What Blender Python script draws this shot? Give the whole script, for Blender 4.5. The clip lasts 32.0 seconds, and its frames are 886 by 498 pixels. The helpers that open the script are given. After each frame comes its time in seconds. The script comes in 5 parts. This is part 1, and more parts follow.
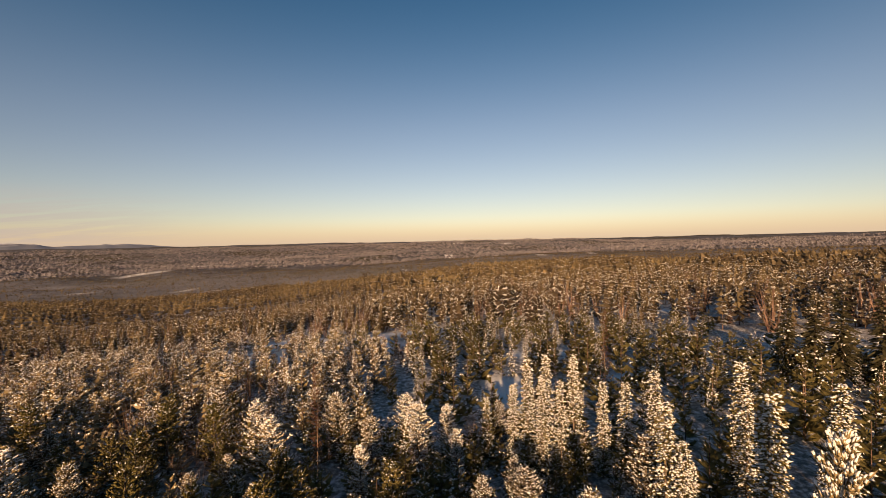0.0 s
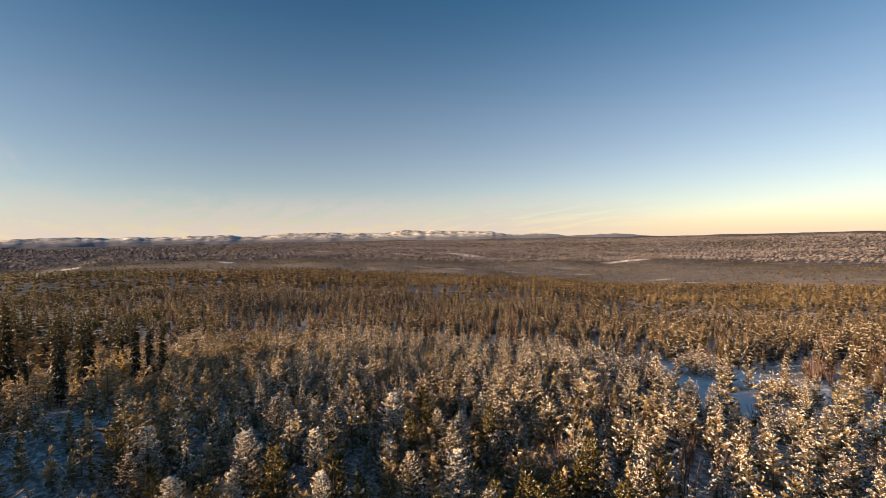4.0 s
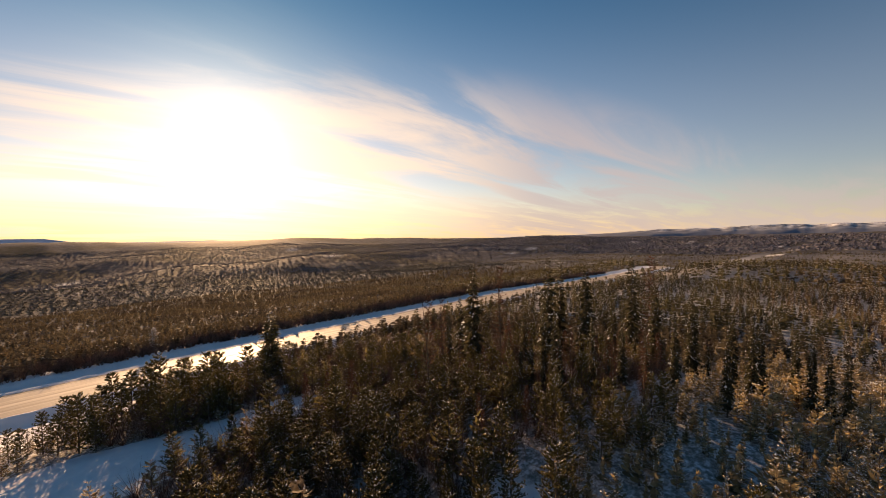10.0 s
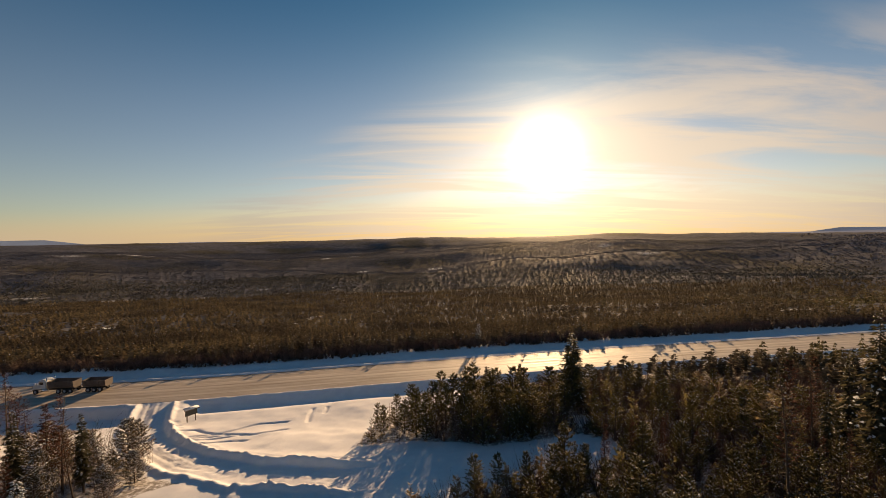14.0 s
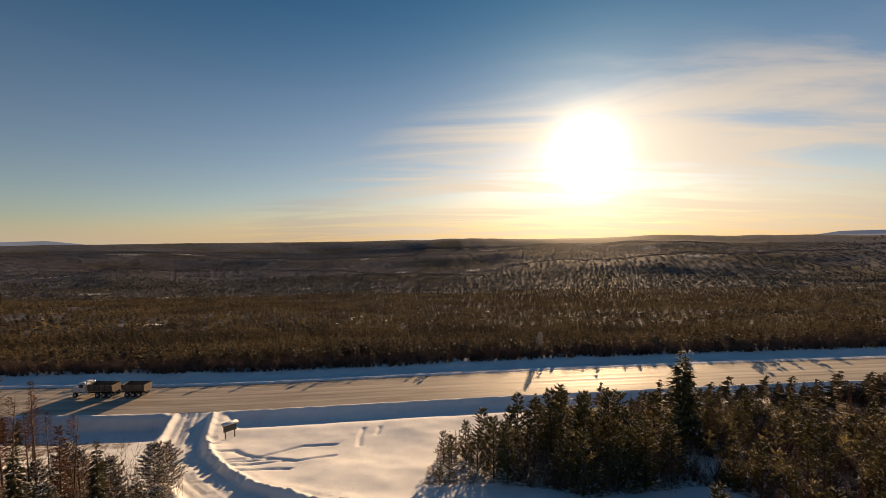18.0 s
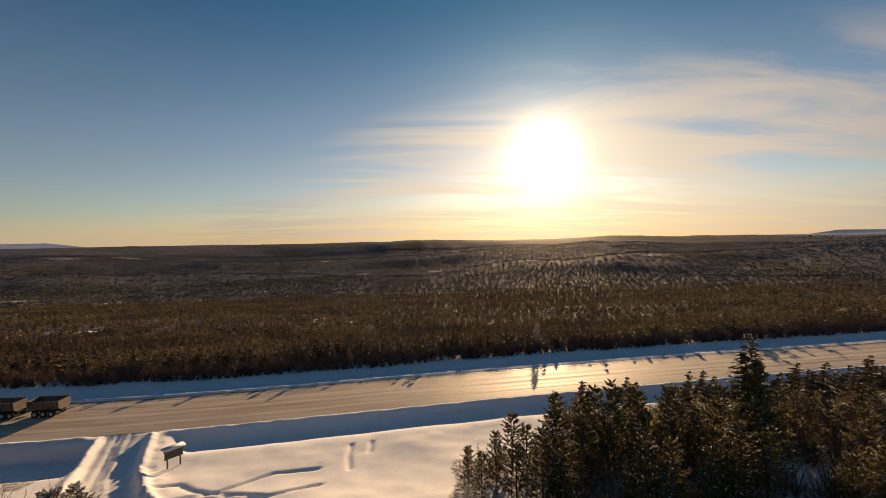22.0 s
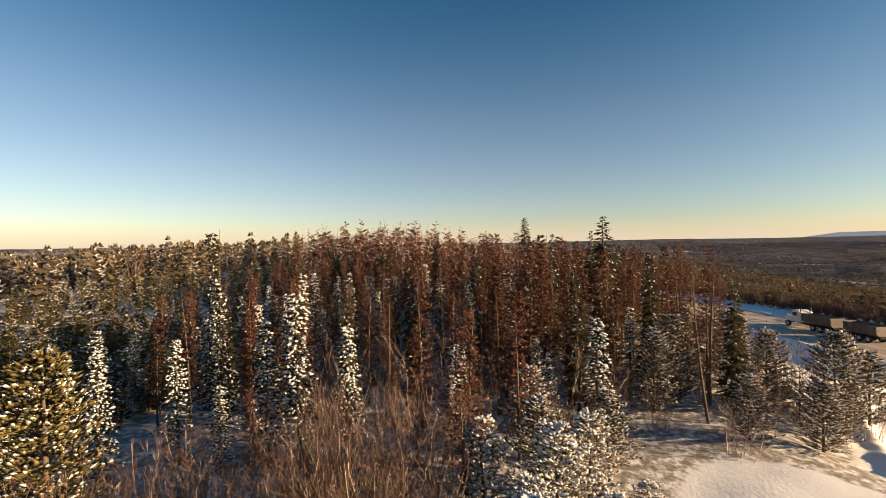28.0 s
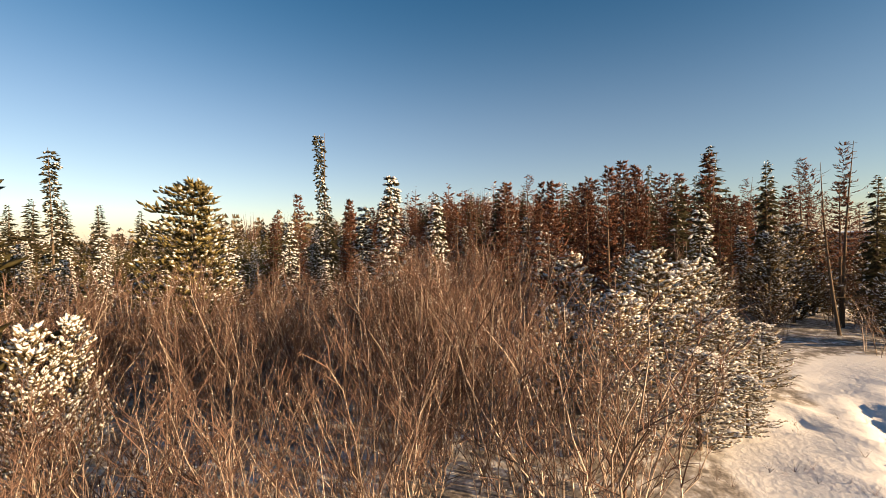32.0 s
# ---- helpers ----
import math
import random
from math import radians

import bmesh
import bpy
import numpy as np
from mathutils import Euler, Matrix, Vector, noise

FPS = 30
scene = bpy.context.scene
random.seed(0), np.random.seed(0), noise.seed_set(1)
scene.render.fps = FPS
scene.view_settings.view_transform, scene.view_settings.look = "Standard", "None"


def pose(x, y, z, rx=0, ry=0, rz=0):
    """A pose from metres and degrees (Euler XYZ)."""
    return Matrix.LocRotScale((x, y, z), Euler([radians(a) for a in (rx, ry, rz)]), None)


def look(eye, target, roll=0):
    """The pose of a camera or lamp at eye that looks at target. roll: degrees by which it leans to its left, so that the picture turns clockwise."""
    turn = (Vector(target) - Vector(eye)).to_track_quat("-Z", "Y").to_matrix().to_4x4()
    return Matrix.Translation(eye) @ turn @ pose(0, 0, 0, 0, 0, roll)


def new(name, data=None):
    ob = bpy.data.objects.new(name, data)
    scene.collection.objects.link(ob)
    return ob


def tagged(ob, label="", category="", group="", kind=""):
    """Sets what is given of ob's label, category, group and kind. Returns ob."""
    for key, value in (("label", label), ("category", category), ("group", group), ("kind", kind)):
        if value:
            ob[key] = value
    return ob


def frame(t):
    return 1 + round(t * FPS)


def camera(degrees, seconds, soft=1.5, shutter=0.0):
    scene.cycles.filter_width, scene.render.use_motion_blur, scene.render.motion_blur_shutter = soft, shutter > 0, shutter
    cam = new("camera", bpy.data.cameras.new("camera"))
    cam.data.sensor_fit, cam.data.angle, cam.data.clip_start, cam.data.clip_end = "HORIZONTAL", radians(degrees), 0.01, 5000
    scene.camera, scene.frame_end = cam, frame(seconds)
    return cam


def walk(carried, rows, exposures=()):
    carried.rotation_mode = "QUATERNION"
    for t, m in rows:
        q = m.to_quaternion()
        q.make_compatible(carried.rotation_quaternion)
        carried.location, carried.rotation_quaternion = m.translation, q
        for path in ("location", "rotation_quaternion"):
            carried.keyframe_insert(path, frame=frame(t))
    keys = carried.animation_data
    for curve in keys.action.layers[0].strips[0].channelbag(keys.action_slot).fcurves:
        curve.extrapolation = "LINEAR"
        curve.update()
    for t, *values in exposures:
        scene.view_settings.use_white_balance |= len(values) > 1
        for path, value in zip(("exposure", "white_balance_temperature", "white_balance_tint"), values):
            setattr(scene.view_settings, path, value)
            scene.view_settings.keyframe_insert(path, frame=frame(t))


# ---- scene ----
# ---- camera and its way ----
cam = camera(93.4, 32.0, soft=0.6)
# seconds, place, turn to the left, tilt and lean in degrees
PATH = [
    (0.0, -4.73, -9.32, 19.53, -183.46, -1.02, 1.15),
    (0.5, -4.96, -10.55, 19.97, -178.52, -1.00, 1.17),
    (1.0, -5.15, -11.72, 20.41, -171.28, -1.02, 1.12),
    (1.5, -5.21, -12.80, 20.90, -163.50, -1.10, 1.15),
    (2.0, -5.16, -13.86, 21.38, -155.62, -1.13, 1.17),
    (2.5, -4.97, -14.92, 21.82, -147.77, -1.15, 1.13),
    (3.0, -4.70, -15.89, 22.21, -140.01, -1.19, 1.12),
    (3.5, -4.38, -16.81, 22.57, -132.04, -1.22, 1.11),
    (5.5, -2.89, -19.41, 21.96, -98.56, -1.38, 0.96),
    (6.0, -2.38, -19.77, 22.23, -90.13, -1.34, 0.99),
    (6.5, -1.84, -20.03, 22.48, -81.95, -1.36, 1.03),
    (7.0, -1.25, -20.21, 22.76, -74.45, -1.37, 1.07),
    (7.5, -0.62, -20.30, 23.10, -67.53, -1.37, 1.04),
    (8.0, 0.02, -20.29, 23.45, -60.99, -1.39, 1.01),
    (8.5, 0.71, -20.21, 23.86, -55.03, -1.40, 0.97),
    (9.0, 1.40, -20.02, 24.26, -50.20, -1.43, 0.94),
    (9.5, 1.98, -19.76, 24.66, -46.41, -1.50, 0.89),
    (10.0, 2.44, -19.48, 25.07, -43.45, -1.51, 0.89),
    (10.5, 2.84, -19.03, 25.48, -40.91, -1.52, 0.88),
    (11.0, 3.28, -18.50, 25.90, -38.06, -1.56, 0.86),
    (11.5, 3.84, -17.87, 26.29, -33.38, -1.54, 0.94),
    (12.0, 4.41, -17.22, 26.70, -27.58, -1.57, 0.99),
    (12.5, 4.95, -16.68, 27.22, -21.07, -1.57, 0.97),
    (13.0, 5.39, -16.11, 27.76, -14.32, -1.57, 0.95),
    (13.5, 5.68, -15.38, 28.25, -7.73, -1.55, 0.94),
    (14.0, 5.80, -14.52, 28.63, -2.45, -1.53, 0.92),
    (14.5, 5.80, -13.59, 28.89, -0.55, -1.53, 0.79),
    (16.5, 3.50, -8.22, 28.30, 3.46, -1.43, 0.60),
    (17.0, 2.75, -6.84, 28.14, 3.53, -1.40, 0.60),
    (17.5, 1.97, -5.49, 27.97, 3.17, -1.31, 0.62),
    (18.0, 1.21, -4.10, 27.75, 2.62, -1.28, 0.70),
    (18.5, 0.44, -2.69, 27.45, 1.89, -1.26, 0.79),
    (19.0, -0.38, -1.29, 27.07, 1.05, -1.19, 0.84),
    (19.5, -1.21, 0.13, 26.59, 0.24, -1.22, 0.79),
    (20.0, -2.03, 1.60, 26.07, -0.64, -1.18, 0.84),
    (20.5, -2.77, 3.11, 25.49, -3.09, -1.13, 0.87),
    (21.0, -3.50, 4.57, 24.87, -6.52, -1.11, 0.90),
    (21.5, -4.15, 6.00, 24.30, -7.83, -1.10, 0.97),
    (22.0, -4.77, 7.24, 23.78, -2.73, -1.09, 0.98),
    (22.5, -5.39, 8.34, 23.11, 5.95, -1.01, 1.01),
    (23.0, -6.05, 9.25, 22.36, 15.66, -0.98, 1.07),
    (23.5, -6.57, 9.76, 21.68, 25.76, -0.94, 1.06),
    (24.0, -6.89, 9.96, 21.01, 35.31, -0.86, 1.09),
    (24.5, -6.99, 10.03, 20.28, 42.86, -0.79, 1.10),
    (25.0, -6.96, 10.14, 19.56, 48.38, -0.75, 1.09),
    (25.5, -6.94, 10.20, 18.77, 51.73, -0.68, 1.03),
    (26.0, -6.88, 10.23, 17.96, 57.16, -0.61, 1.01),
    (26.5, -6.62, 10.40, 17.16, 68.14, -0.58, 0.95),
    (28.5, -5.03, 10.85, 12.74, 90.03, -0.64, 1.04),
    (29.0, -4.96, 10.89, 11.70, 91.30, -0.57, 1.03),
    (29.5, -4.90, 10.89, 10.72, 92.71, -0.68, 0.97),
    (30.0, -4.85, 10.88, 9.92, 94.18, -0.82, 0.94),
    (30.5, -4.82, 10.88, 9.33, 95.44, -0.97, 0.93),
    (31.0, -4.78, 10.82, 8.92, 96.77, -1.04, 0.89),
    (31.5, -4.76, 10.72, 8.61, 98.13, -1.13, 0.86),
    (32.0, -4.71, 10.65, 8.42, 99.54, -1.22, 0.90),
]
walk(cam, [(t, pose(x, y, z, 90 + tilt, lean, turn)) for t, x, y, z, turn, tilt, lean in PATH],
     [(0.0, 0.99, 7200, 20), (3.0, 1.24, 7000, 17), (6.0, 1.72, 6550, 13), (7.5, 1.6, 6650, 14), (9.0, 1.3, 6950, 17), (10.5, 1.15, 7350, 24), (12.0, 0.94, 7050, 20), (14.0, 0.74, 6950, 15), (18.0, 0.66, 6550, 14), (22.0, 0.62, 6750, 14), (24.0, 0.84, 6600, 10), (25.0, 1.12, 6600, 10), (28.0, 1.40, 6500, 10),
      (32.0, 1.54, 6500, 11)])

# ---- sky, sun ----
SUN_AZ, SUN_EL = -16.5, 11.0        # degrees; azimuth to the left of +Y
SUN_DIR = Vector((-math.sin(radians(SUN_AZ)) * math.cos(radians(SUN_EL)), math.cos(radians(SUN_AZ)) * math.cos(radians(SUN_EL)), math.sin(radians(SUN_EL))))
world = bpy.data.worlds.new("winter_sky")
scene.world = world
world.use_nodes = True
wn, wl = world.node_tree.nodes, world.node_tree.links
wn.clear()


def wmath(op, a, b=None, clamp=False):
    n = wn.new("ShaderNodeMath")
    n.operation, n.use_clamp = op, clamp
    for i, v in enumerate((a, b)):
        if v is None:
            continue
        if isinstance(v, (int, float)):
            n.inputs[i].default_value = v
        else:
            wl.new(v, n.inputs[i])
    return n.outputs[0]


def wramp(value, a, b, lo=0.0, hi=1.0):
    n = wn.new("ShaderNodeMapRange")
    n.interpolation_type = "SMOOTHSTEP"
    wl.new(value, n.inputs[0])
    for i, v in enumerate((a, b, lo, hi)):
        n.inputs[i + 1].default_value = v
    return n.outputs[0]


def wmix(fac, a, b, how="MIX"):
    n = wn.new("ShaderNodeMix")
    n.data_type, n.blend_type, n.clamp_factor = "RGBA", how, True
    for slot, v in ((0, fac), (6, a), (7, b)):
        if isinstance(v, (int, float)):
            n.inputs[slot].default_value = v
        elif isinstance(v, tuple):
            n.inputs[slot].default_value = (*v, 1)
        else:
            wl.new(v, n.inputs[slot])
    return n.outputs[2]


sky = wn.new("ShaderNodeTexSky")
sky.sky_type, sky.sun_disc = "NISHITA", False
sky.sun_elevation, sky.sun_rotation = radians(SUN_EL), radians(-SUN_AZ)
sky.altitude, sky.air_density, sky.dust_density, sky.ozone_density = 800, 1.0, 0.6, 1.5
coord = wn.new("ShaderNodeTexCoord").outputs["Generated"]
sep = wn.new("ShaderNodeSeparateXYZ")
wl.new(coord, sep.inputs[0])
dot = wn.new("ShaderNodeVectorMath")
dot.operation = "DOT_PRODUCT"
wl.new(coord, dot.inputs[0])
dot.inputs[1].default_value = SUN_DIR
near_sun = dot.outputs["Value"]
up = sep.outputs["Z"]
# thin streaky cloud on a high sheet, densest round the sun and towards the west
flat = wn.new("ShaderNodeCombineXYZ")
lift = wmath("ADD", wmath("MAXIMUM", up, 0.0), 0.10)
wl.new(wmath("DIVIDE", sep.outputs["X"], lift), flat.inputs[0])
wl.new(wmath("DIVIDE", sep.outputs["Y"], lift), flat.inputs[1])
turn = wn.new("ShaderNodeMapping")
turn.inputs["Rotation"].default_value = (0, 0, radians(35))
turn.inputs["Scale"].default_value = (0.34, 1.15, 1)
wl.new(flat.outputs[0], turn.inputs[0])
veil = wn.new("ShaderNodeTexNoise")
for key, value in (("Scale", 1.1), ("Detail", 8.0), ("Roughness", 0.58), ("Distortion", 0.7)):
    veil.inputs[key].default_value = value
wl.new(turn.outputs[0], veil.inputs["Vector"])
wide = wn.new("ShaderNodeVectorMath")
wide.operation = "DOT_PRODUCT"
wl.new(coord, wide.inputs[0])
wide.inputs[1].default_value = Vector((math.sin(radians(30)), math.cos(radians(30)), 0.0))
reach = wmath("DIVIDE", up, wramp(wide.outputs["Value"], 0.45, 0.97, 0.09, 0.40))
where = wmath("MULTIPLY", wramp(wide.outputs["Value"], 0.40, 0.82), wramp(reach, 1.05, 0.55))
cloud = wmath("MULTIPLY", wramp(veil.outputs["Fac"], 0.39, 0.60), where, True)
base = wmix(1.0, sky.outputs[0], (1.06, 1.01, 1.0), "MULTIPLY")
base = wmix(wramp(up, 0.08, 0.55), base, wmix(1.0, base, (0.57, 0.84, 0.94), "MULTIPLY"))
base = wmix(wramp(up, 0.24, 0.60), base, wmix(1.0, base, (0.38, 0.72, 0.84), "MULTIPLY"))
base = wmix(wramp(near_sun, 0.45, -0.25), base, wmix(1.0, base, (1.20, 1.13, 1.11), "MULTIPLY"))
band = wmath("DIVIDE", up, wramp(near_sun, 0.45, 0.96, 0.060, 0.125))
base = wmix(wramp(band, 1.0, -0.2, 0.0, 0.86), base, wmix(wramp(near_sun, 0.3, 0.95), (6.7, 5.5, 4.1), (8.4, 6.0, 3.0)))
low = wmath("MULTIPLY", wramp(up, 0.13, 0.05), wramp(up, -0.01, 0.02))
small = wn.new("ShaderNodeTexNoise")
for key, value in (("Scale", 2.6), ("Detail", 9.0), ("Roughness", 0.62), ("Distortion", 0.5)):
    small.inputs[key].default_value = value
wl.new(turn.outputs[0], small.inputs["Vector"])
low = wmath("MULTIPLY", low, wramp(small.outputs["Fac"], 0.36, 0.58, 0.25, 1.0))
wisp = wmath("MULTIPLY", wramp(small.outputs["Fac"], 0.60, 0.70), wmath("MULTIPLY", wramp(near_sun, 0.80, 0.93), wmath("MULTIPLY", wramp(up, 0.25, 0.30), wramp(up, 0.42, 0.34))))
cloud = wmath("MAXIMUM", cloud, wisp)
east = wn.new("ShaderNodeVectorMath")
east.operation = "DOT_PRODUCT"
wl.new(coord, east.inputs[0])
east.inputs[1].default_value = Vector((math.sin(radians(75)), math.cos(radians(75)), 0.0))
cloud = wmath("MAXIMUM", cloud, wmath("MULTIPLY", low, wramp(east.outputs["Value"], 0.1, 0.6, 0.0, 0.85)))
cloudlight = wmix(wramp(near_sun, 0.74, 0.99), (4.9, 4.5, 4.4), (11.0, 9.0, 6.4))
lit = wmix(wmath("MULTIPLY", cloud, 0.75), base, cloudlight)
glow = wmath("ADD", wmath("MULTIPLY", wmath("POWER", wmath("MAXIMUM", near_sun, 0.0), 620.0), 34.0),
             wmath("MULTIPLY", wmath("MULTIPLY", wmath("POWER", wmath("MAXIMUM", near_sun, 0.0), 75.0), 4.0), wramp(veil.outputs["Fac"], 0.36, 0.64, 0.35, 1.15)))
halo = wn.new("ShaderNodeVectorMath")
halo.operation = "SCALE"
halo.inputs[0].default_value = (1.0, 0.86, 0.62)
wl.new(glow, halo.inputs["Scale"])
full = wmix(1.0, lit, halo.outputs[0], "ADD")
back = wn.new("ShaderNodeBackground")
back.inputs["Strength"].default_value = 0.05
wl.new(full, back.inputs["Color"])
wl.new(back.outputs[0], wn.new("ShaderNodeOutputWorld").inputs[0])

lamp = bpy.data.lights.new("sun", "SUN")
lamp.energy, lamp.angle, lamp.color = 5.0, radians(0.6), (1.0, 0.68, 0.37)
sun = new("sun", lamp)
sun.matrix_world = look((0, 0, 300), Vector((0, 0, 300)) - SUN_DIR)


# ---- materials ----
def mat(name, rough=0.8, spec=0.3):
    m = bpy.data.materials.new(name)
    m.use_nodes = True
    b = m.node_tree.nodes["Principled BSDF"]
    b.inputs["Roughness"].default_value = rough
    b.inputs["Specular IOR Level"].default_value = spec
    return m, m.node_tree.nodes, m.node_tree.links, b


def tex(nodes, links, scale, detail=6.0, rough=0.6, vec=None, stretch=None, turned=0.0):
    n = nodes.new("ShaderNodeTexNoise")
    n.inputs["Scale"].default_value, n.inputs["Detail"].default_value, n.inputs["Roughness"].default_value = scale, detail, rough
    if vec is None:
        vec = nodes.new("ShaderNodeNewGeometry").outputs["Position"]
    if stretch:
        mp = nodes.new("ShaderNodeMapping")
        mp.inputs["Scale"].default_value, mp.inputs["Rotation"].default_value = stretch, (0, 0, turned)
        links.new(vec, mp.inputs[0])
        vec = mp.outputs[0]
    links.new(vec, n.inputs["Vector"])
    return n.outputs["Fac"]


def ramp(nodes, links, fac, *stops):
    n = nodes.new("ShaderNodeValToRGB")
    while len(n.color_ramp.elements) < len(stops):
        n.color_ramp.elements.new(0.5)
    for e, (at, col) in zip(n.color_ramp.elements, stops):
        e.position, e.color = at, (*col, 1)
    links.new(fac, n.inputs[0])
    return n.outputs[0]


def blend(nodes, links, fac, a, b, how="MIX"):
    n = nodes.new("ShaderNodeMix")
    n.data_type, n.blend_type = "RGBA", how
    for slot, v in ((0, fac), (6, a), (7, b)):
        if isinstance(v, (int, float)):
            n.inputs[slot].default_value = v
        elif isinstance(v, tuple):
            n.inputs[slot].default_value = (*v, 1)
        else:
            links.new(v, n.inputs[slot])
    return n.outputs[2]


def bump(nodes, links, b, height, strength, distance):
    n = nodes.new("ShaderNodeBump")
    n.inputs["Strength"].default_value, n.inputs["Distance"].default_value = strength, distance
    links.new(height, n.inputs["Height"])
    links.new(n.outputs[0], b.inputs["Normal"])


def plain(name, stops, scale, rough=0.8, spec=0.25, relief=0.0, stretch=None, island=0.0, patch=0.0, thin=0.0):
    """A surface whose colour wanders through the stops, with fine relief."""
    m, n, l, b = mat(name, rough, spec)
    vec = n.new("ShaderNodeTexCoord").outputs["Object"] if stretch else None
    fine = tex(n, l, scale, 6, 0.65, vec, stretch)
    col = ramp(n, l, fine, *stops)
    if island:
        rnd = n.new("ShaderNodeNewGeometry").outputs["Random Per Island"]
        hsv = n.new("ShaderNodeHueSaturation")
        mr = n.new("ShaderNodeMapRange")
        mr.inputs[3].default_value, mr.inputs[4].default_value = 1 - island, 1 + island
        l.new(rnd, mr.inputs[0])
        l.new(mr.outputs[0], hsv.inputs["Value"])
        l.new(col, hsv.inputs["Color"])
        col = hsv.outputs[0]
    if patch:
        wide = ramp(n, l, tex(n, l, 0.022, 3, 0.5), (0.32, (1 - patch, 1 - patch * 1.05, 1 - patch * 0.8)), (0.68, (1 + patch, 1 + patch * 0.8, 1 + patch * 0.5)))
        col = blend(n, l, 1.0, col, wide, "MULTIPLY")
    l.new(col, b.inputs["Base Color"])
    if relief:
        bump(n, l, b, fine, 0.6, relief)
    if thin:
        # light passes through thin needle sprays and loose snow
        t, mix = n.new("ShaderNodeBsdfTranslucent"), n.new("ShaderNodeMixShader")
        mix.inputs[0].default_value = thin
        l.new(col, t.inputs[0])
        l.new(b.outputs[0], mix.inputs[1])
        l.new(t.outputs[0], mix.inputs[2])
        l.new(mix.outputs[0], n["Material Output"].inputs[0])
    return m


SNOW = plain("tree_snow", ((0.3, (0.78, 0.78, 0.80)), (0.7, (0.88, 0.88, 0.88))), 3.0, 0.7, 0.2, 0.02, thin=0.25)
NEEDLE = plain("pine_needles", ((0.3, (0.098, 0.088, 0.034)), (0.55, (0.172, 0.150, 0.060)), (0.8, (0.255, 0.210, 0.092))), 0.7, 0.7, 0.2, island=0.45, patch=0.35, thin=0.58)
GOLD = plain("golden_frosted_needles", ((0.3, (0.110, 0.090, 0.034)), (0.55, (0.205, 0.165, 0.066)), (0.8, (0.33, 0.27, 0.13))), 0.9, 0.7, 0.2, island=0.5, thin=0.4)
FROST = plain("frosted_needles", ((0.3, (0.155, 0.122, 0.062)), (0.55, (0.29, 0.235, 0.135)), (0.8, (0.46, 0.39, 0.27))), 0.5, 0.75, 0.2, island=0.5, patch=0.4, thin=0.4)
SPRUCE = plain("spruce_needles", ((0.3, (0.044, 0.042, 0.024)), (0.7, (0.095, 0.082, 0.044))), 0.8, 0.7, 0.2, island=0.45, thin=0.45)
RUST = plain("dead_red_needles", ((0.3, (0.105, 0.049, 0.033)), (0.6, (0.190, 0.088, 0.056)), (0.85, (0.27, 0.145, 0.096))), 0.9, 0.8, 0.15, island=0.45, thin=0.42)
DUSK = plain("mixed_brown_wood", ((0.3, (0.082, 0.066, 0.038)), (0.55, (0.150, 0.122, 0.074)), (0.8, (0.26, 0.22, 0.155))), 0.4, 0.8, 0.15, island=0.5, patch=0.5, thin=0.35)
OLIVE = plain("olive_young_pines", ((0.3, (0.062, 0.060, 0.032)), (0.55, (0.112, 0.104, 0.058)), (0.8, (0.19, 0.175, 0.115))), 0.05, 0.8, 0.15, island=0.35, patch=0.55, thin=0.35)
# woods near the skyline: pale blue-grey tone paints in the haze of distance
HAZE_WOOD = plain("haze_grey_woods", ((0.3, (0.17, 0.166, 0.188)), (0.55, (0.245, 0.238, 0.26)), (0.8, (0.33, 0.32, 0.335))), 0.008, 0.9, 0.05, island=0.08, patch=0.3)
DARKWOOD = plain("dark_pine_wood", ((0.3, (0.095, 0.078, 0.046)), (0.55, (0.160, 0.130, 0.078)), (0.8, (0.24, 0.195, 0.125))), 0.6, 0.8, 0.1, island=0.45, patch=0.4, thin=0.22)
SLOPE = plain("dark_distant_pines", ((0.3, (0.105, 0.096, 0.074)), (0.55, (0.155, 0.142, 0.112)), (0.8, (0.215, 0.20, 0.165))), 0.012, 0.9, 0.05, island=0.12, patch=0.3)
# sunward valley woods, haze likewise mixed into the needle colour
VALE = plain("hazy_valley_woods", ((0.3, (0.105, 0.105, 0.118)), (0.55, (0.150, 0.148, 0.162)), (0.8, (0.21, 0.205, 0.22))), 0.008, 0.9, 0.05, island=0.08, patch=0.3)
BARK = plain("grey_brown_bark", ((0.3, (0.07, 0.052, 0.038)), (0.6, (0.15, 0.115, 0.085)), (0.85, (0.24, 0.20, 0.16))), 6.0, 0.9, 0.15, 0.03, (1, 1, 0.2))
TWIG = plain("bare_twigs", ((0.3, (0.050, 0.030, 0.024)), (0.5, (0.125, 0.078, 0.062)), (0.8, (0.26, 0.175, 0.14))), 0.8, 0.85, 0.15, island=0.6)
STEM = plain("alder_bark", ((0.3, (0.17, 0.130, 0.105)), (0.5, (0.36, 0.29, 0.24)), (0.8, (0.64, 0.57, 0.50))), 1.5, 0.8, 0.2, island=0.5)


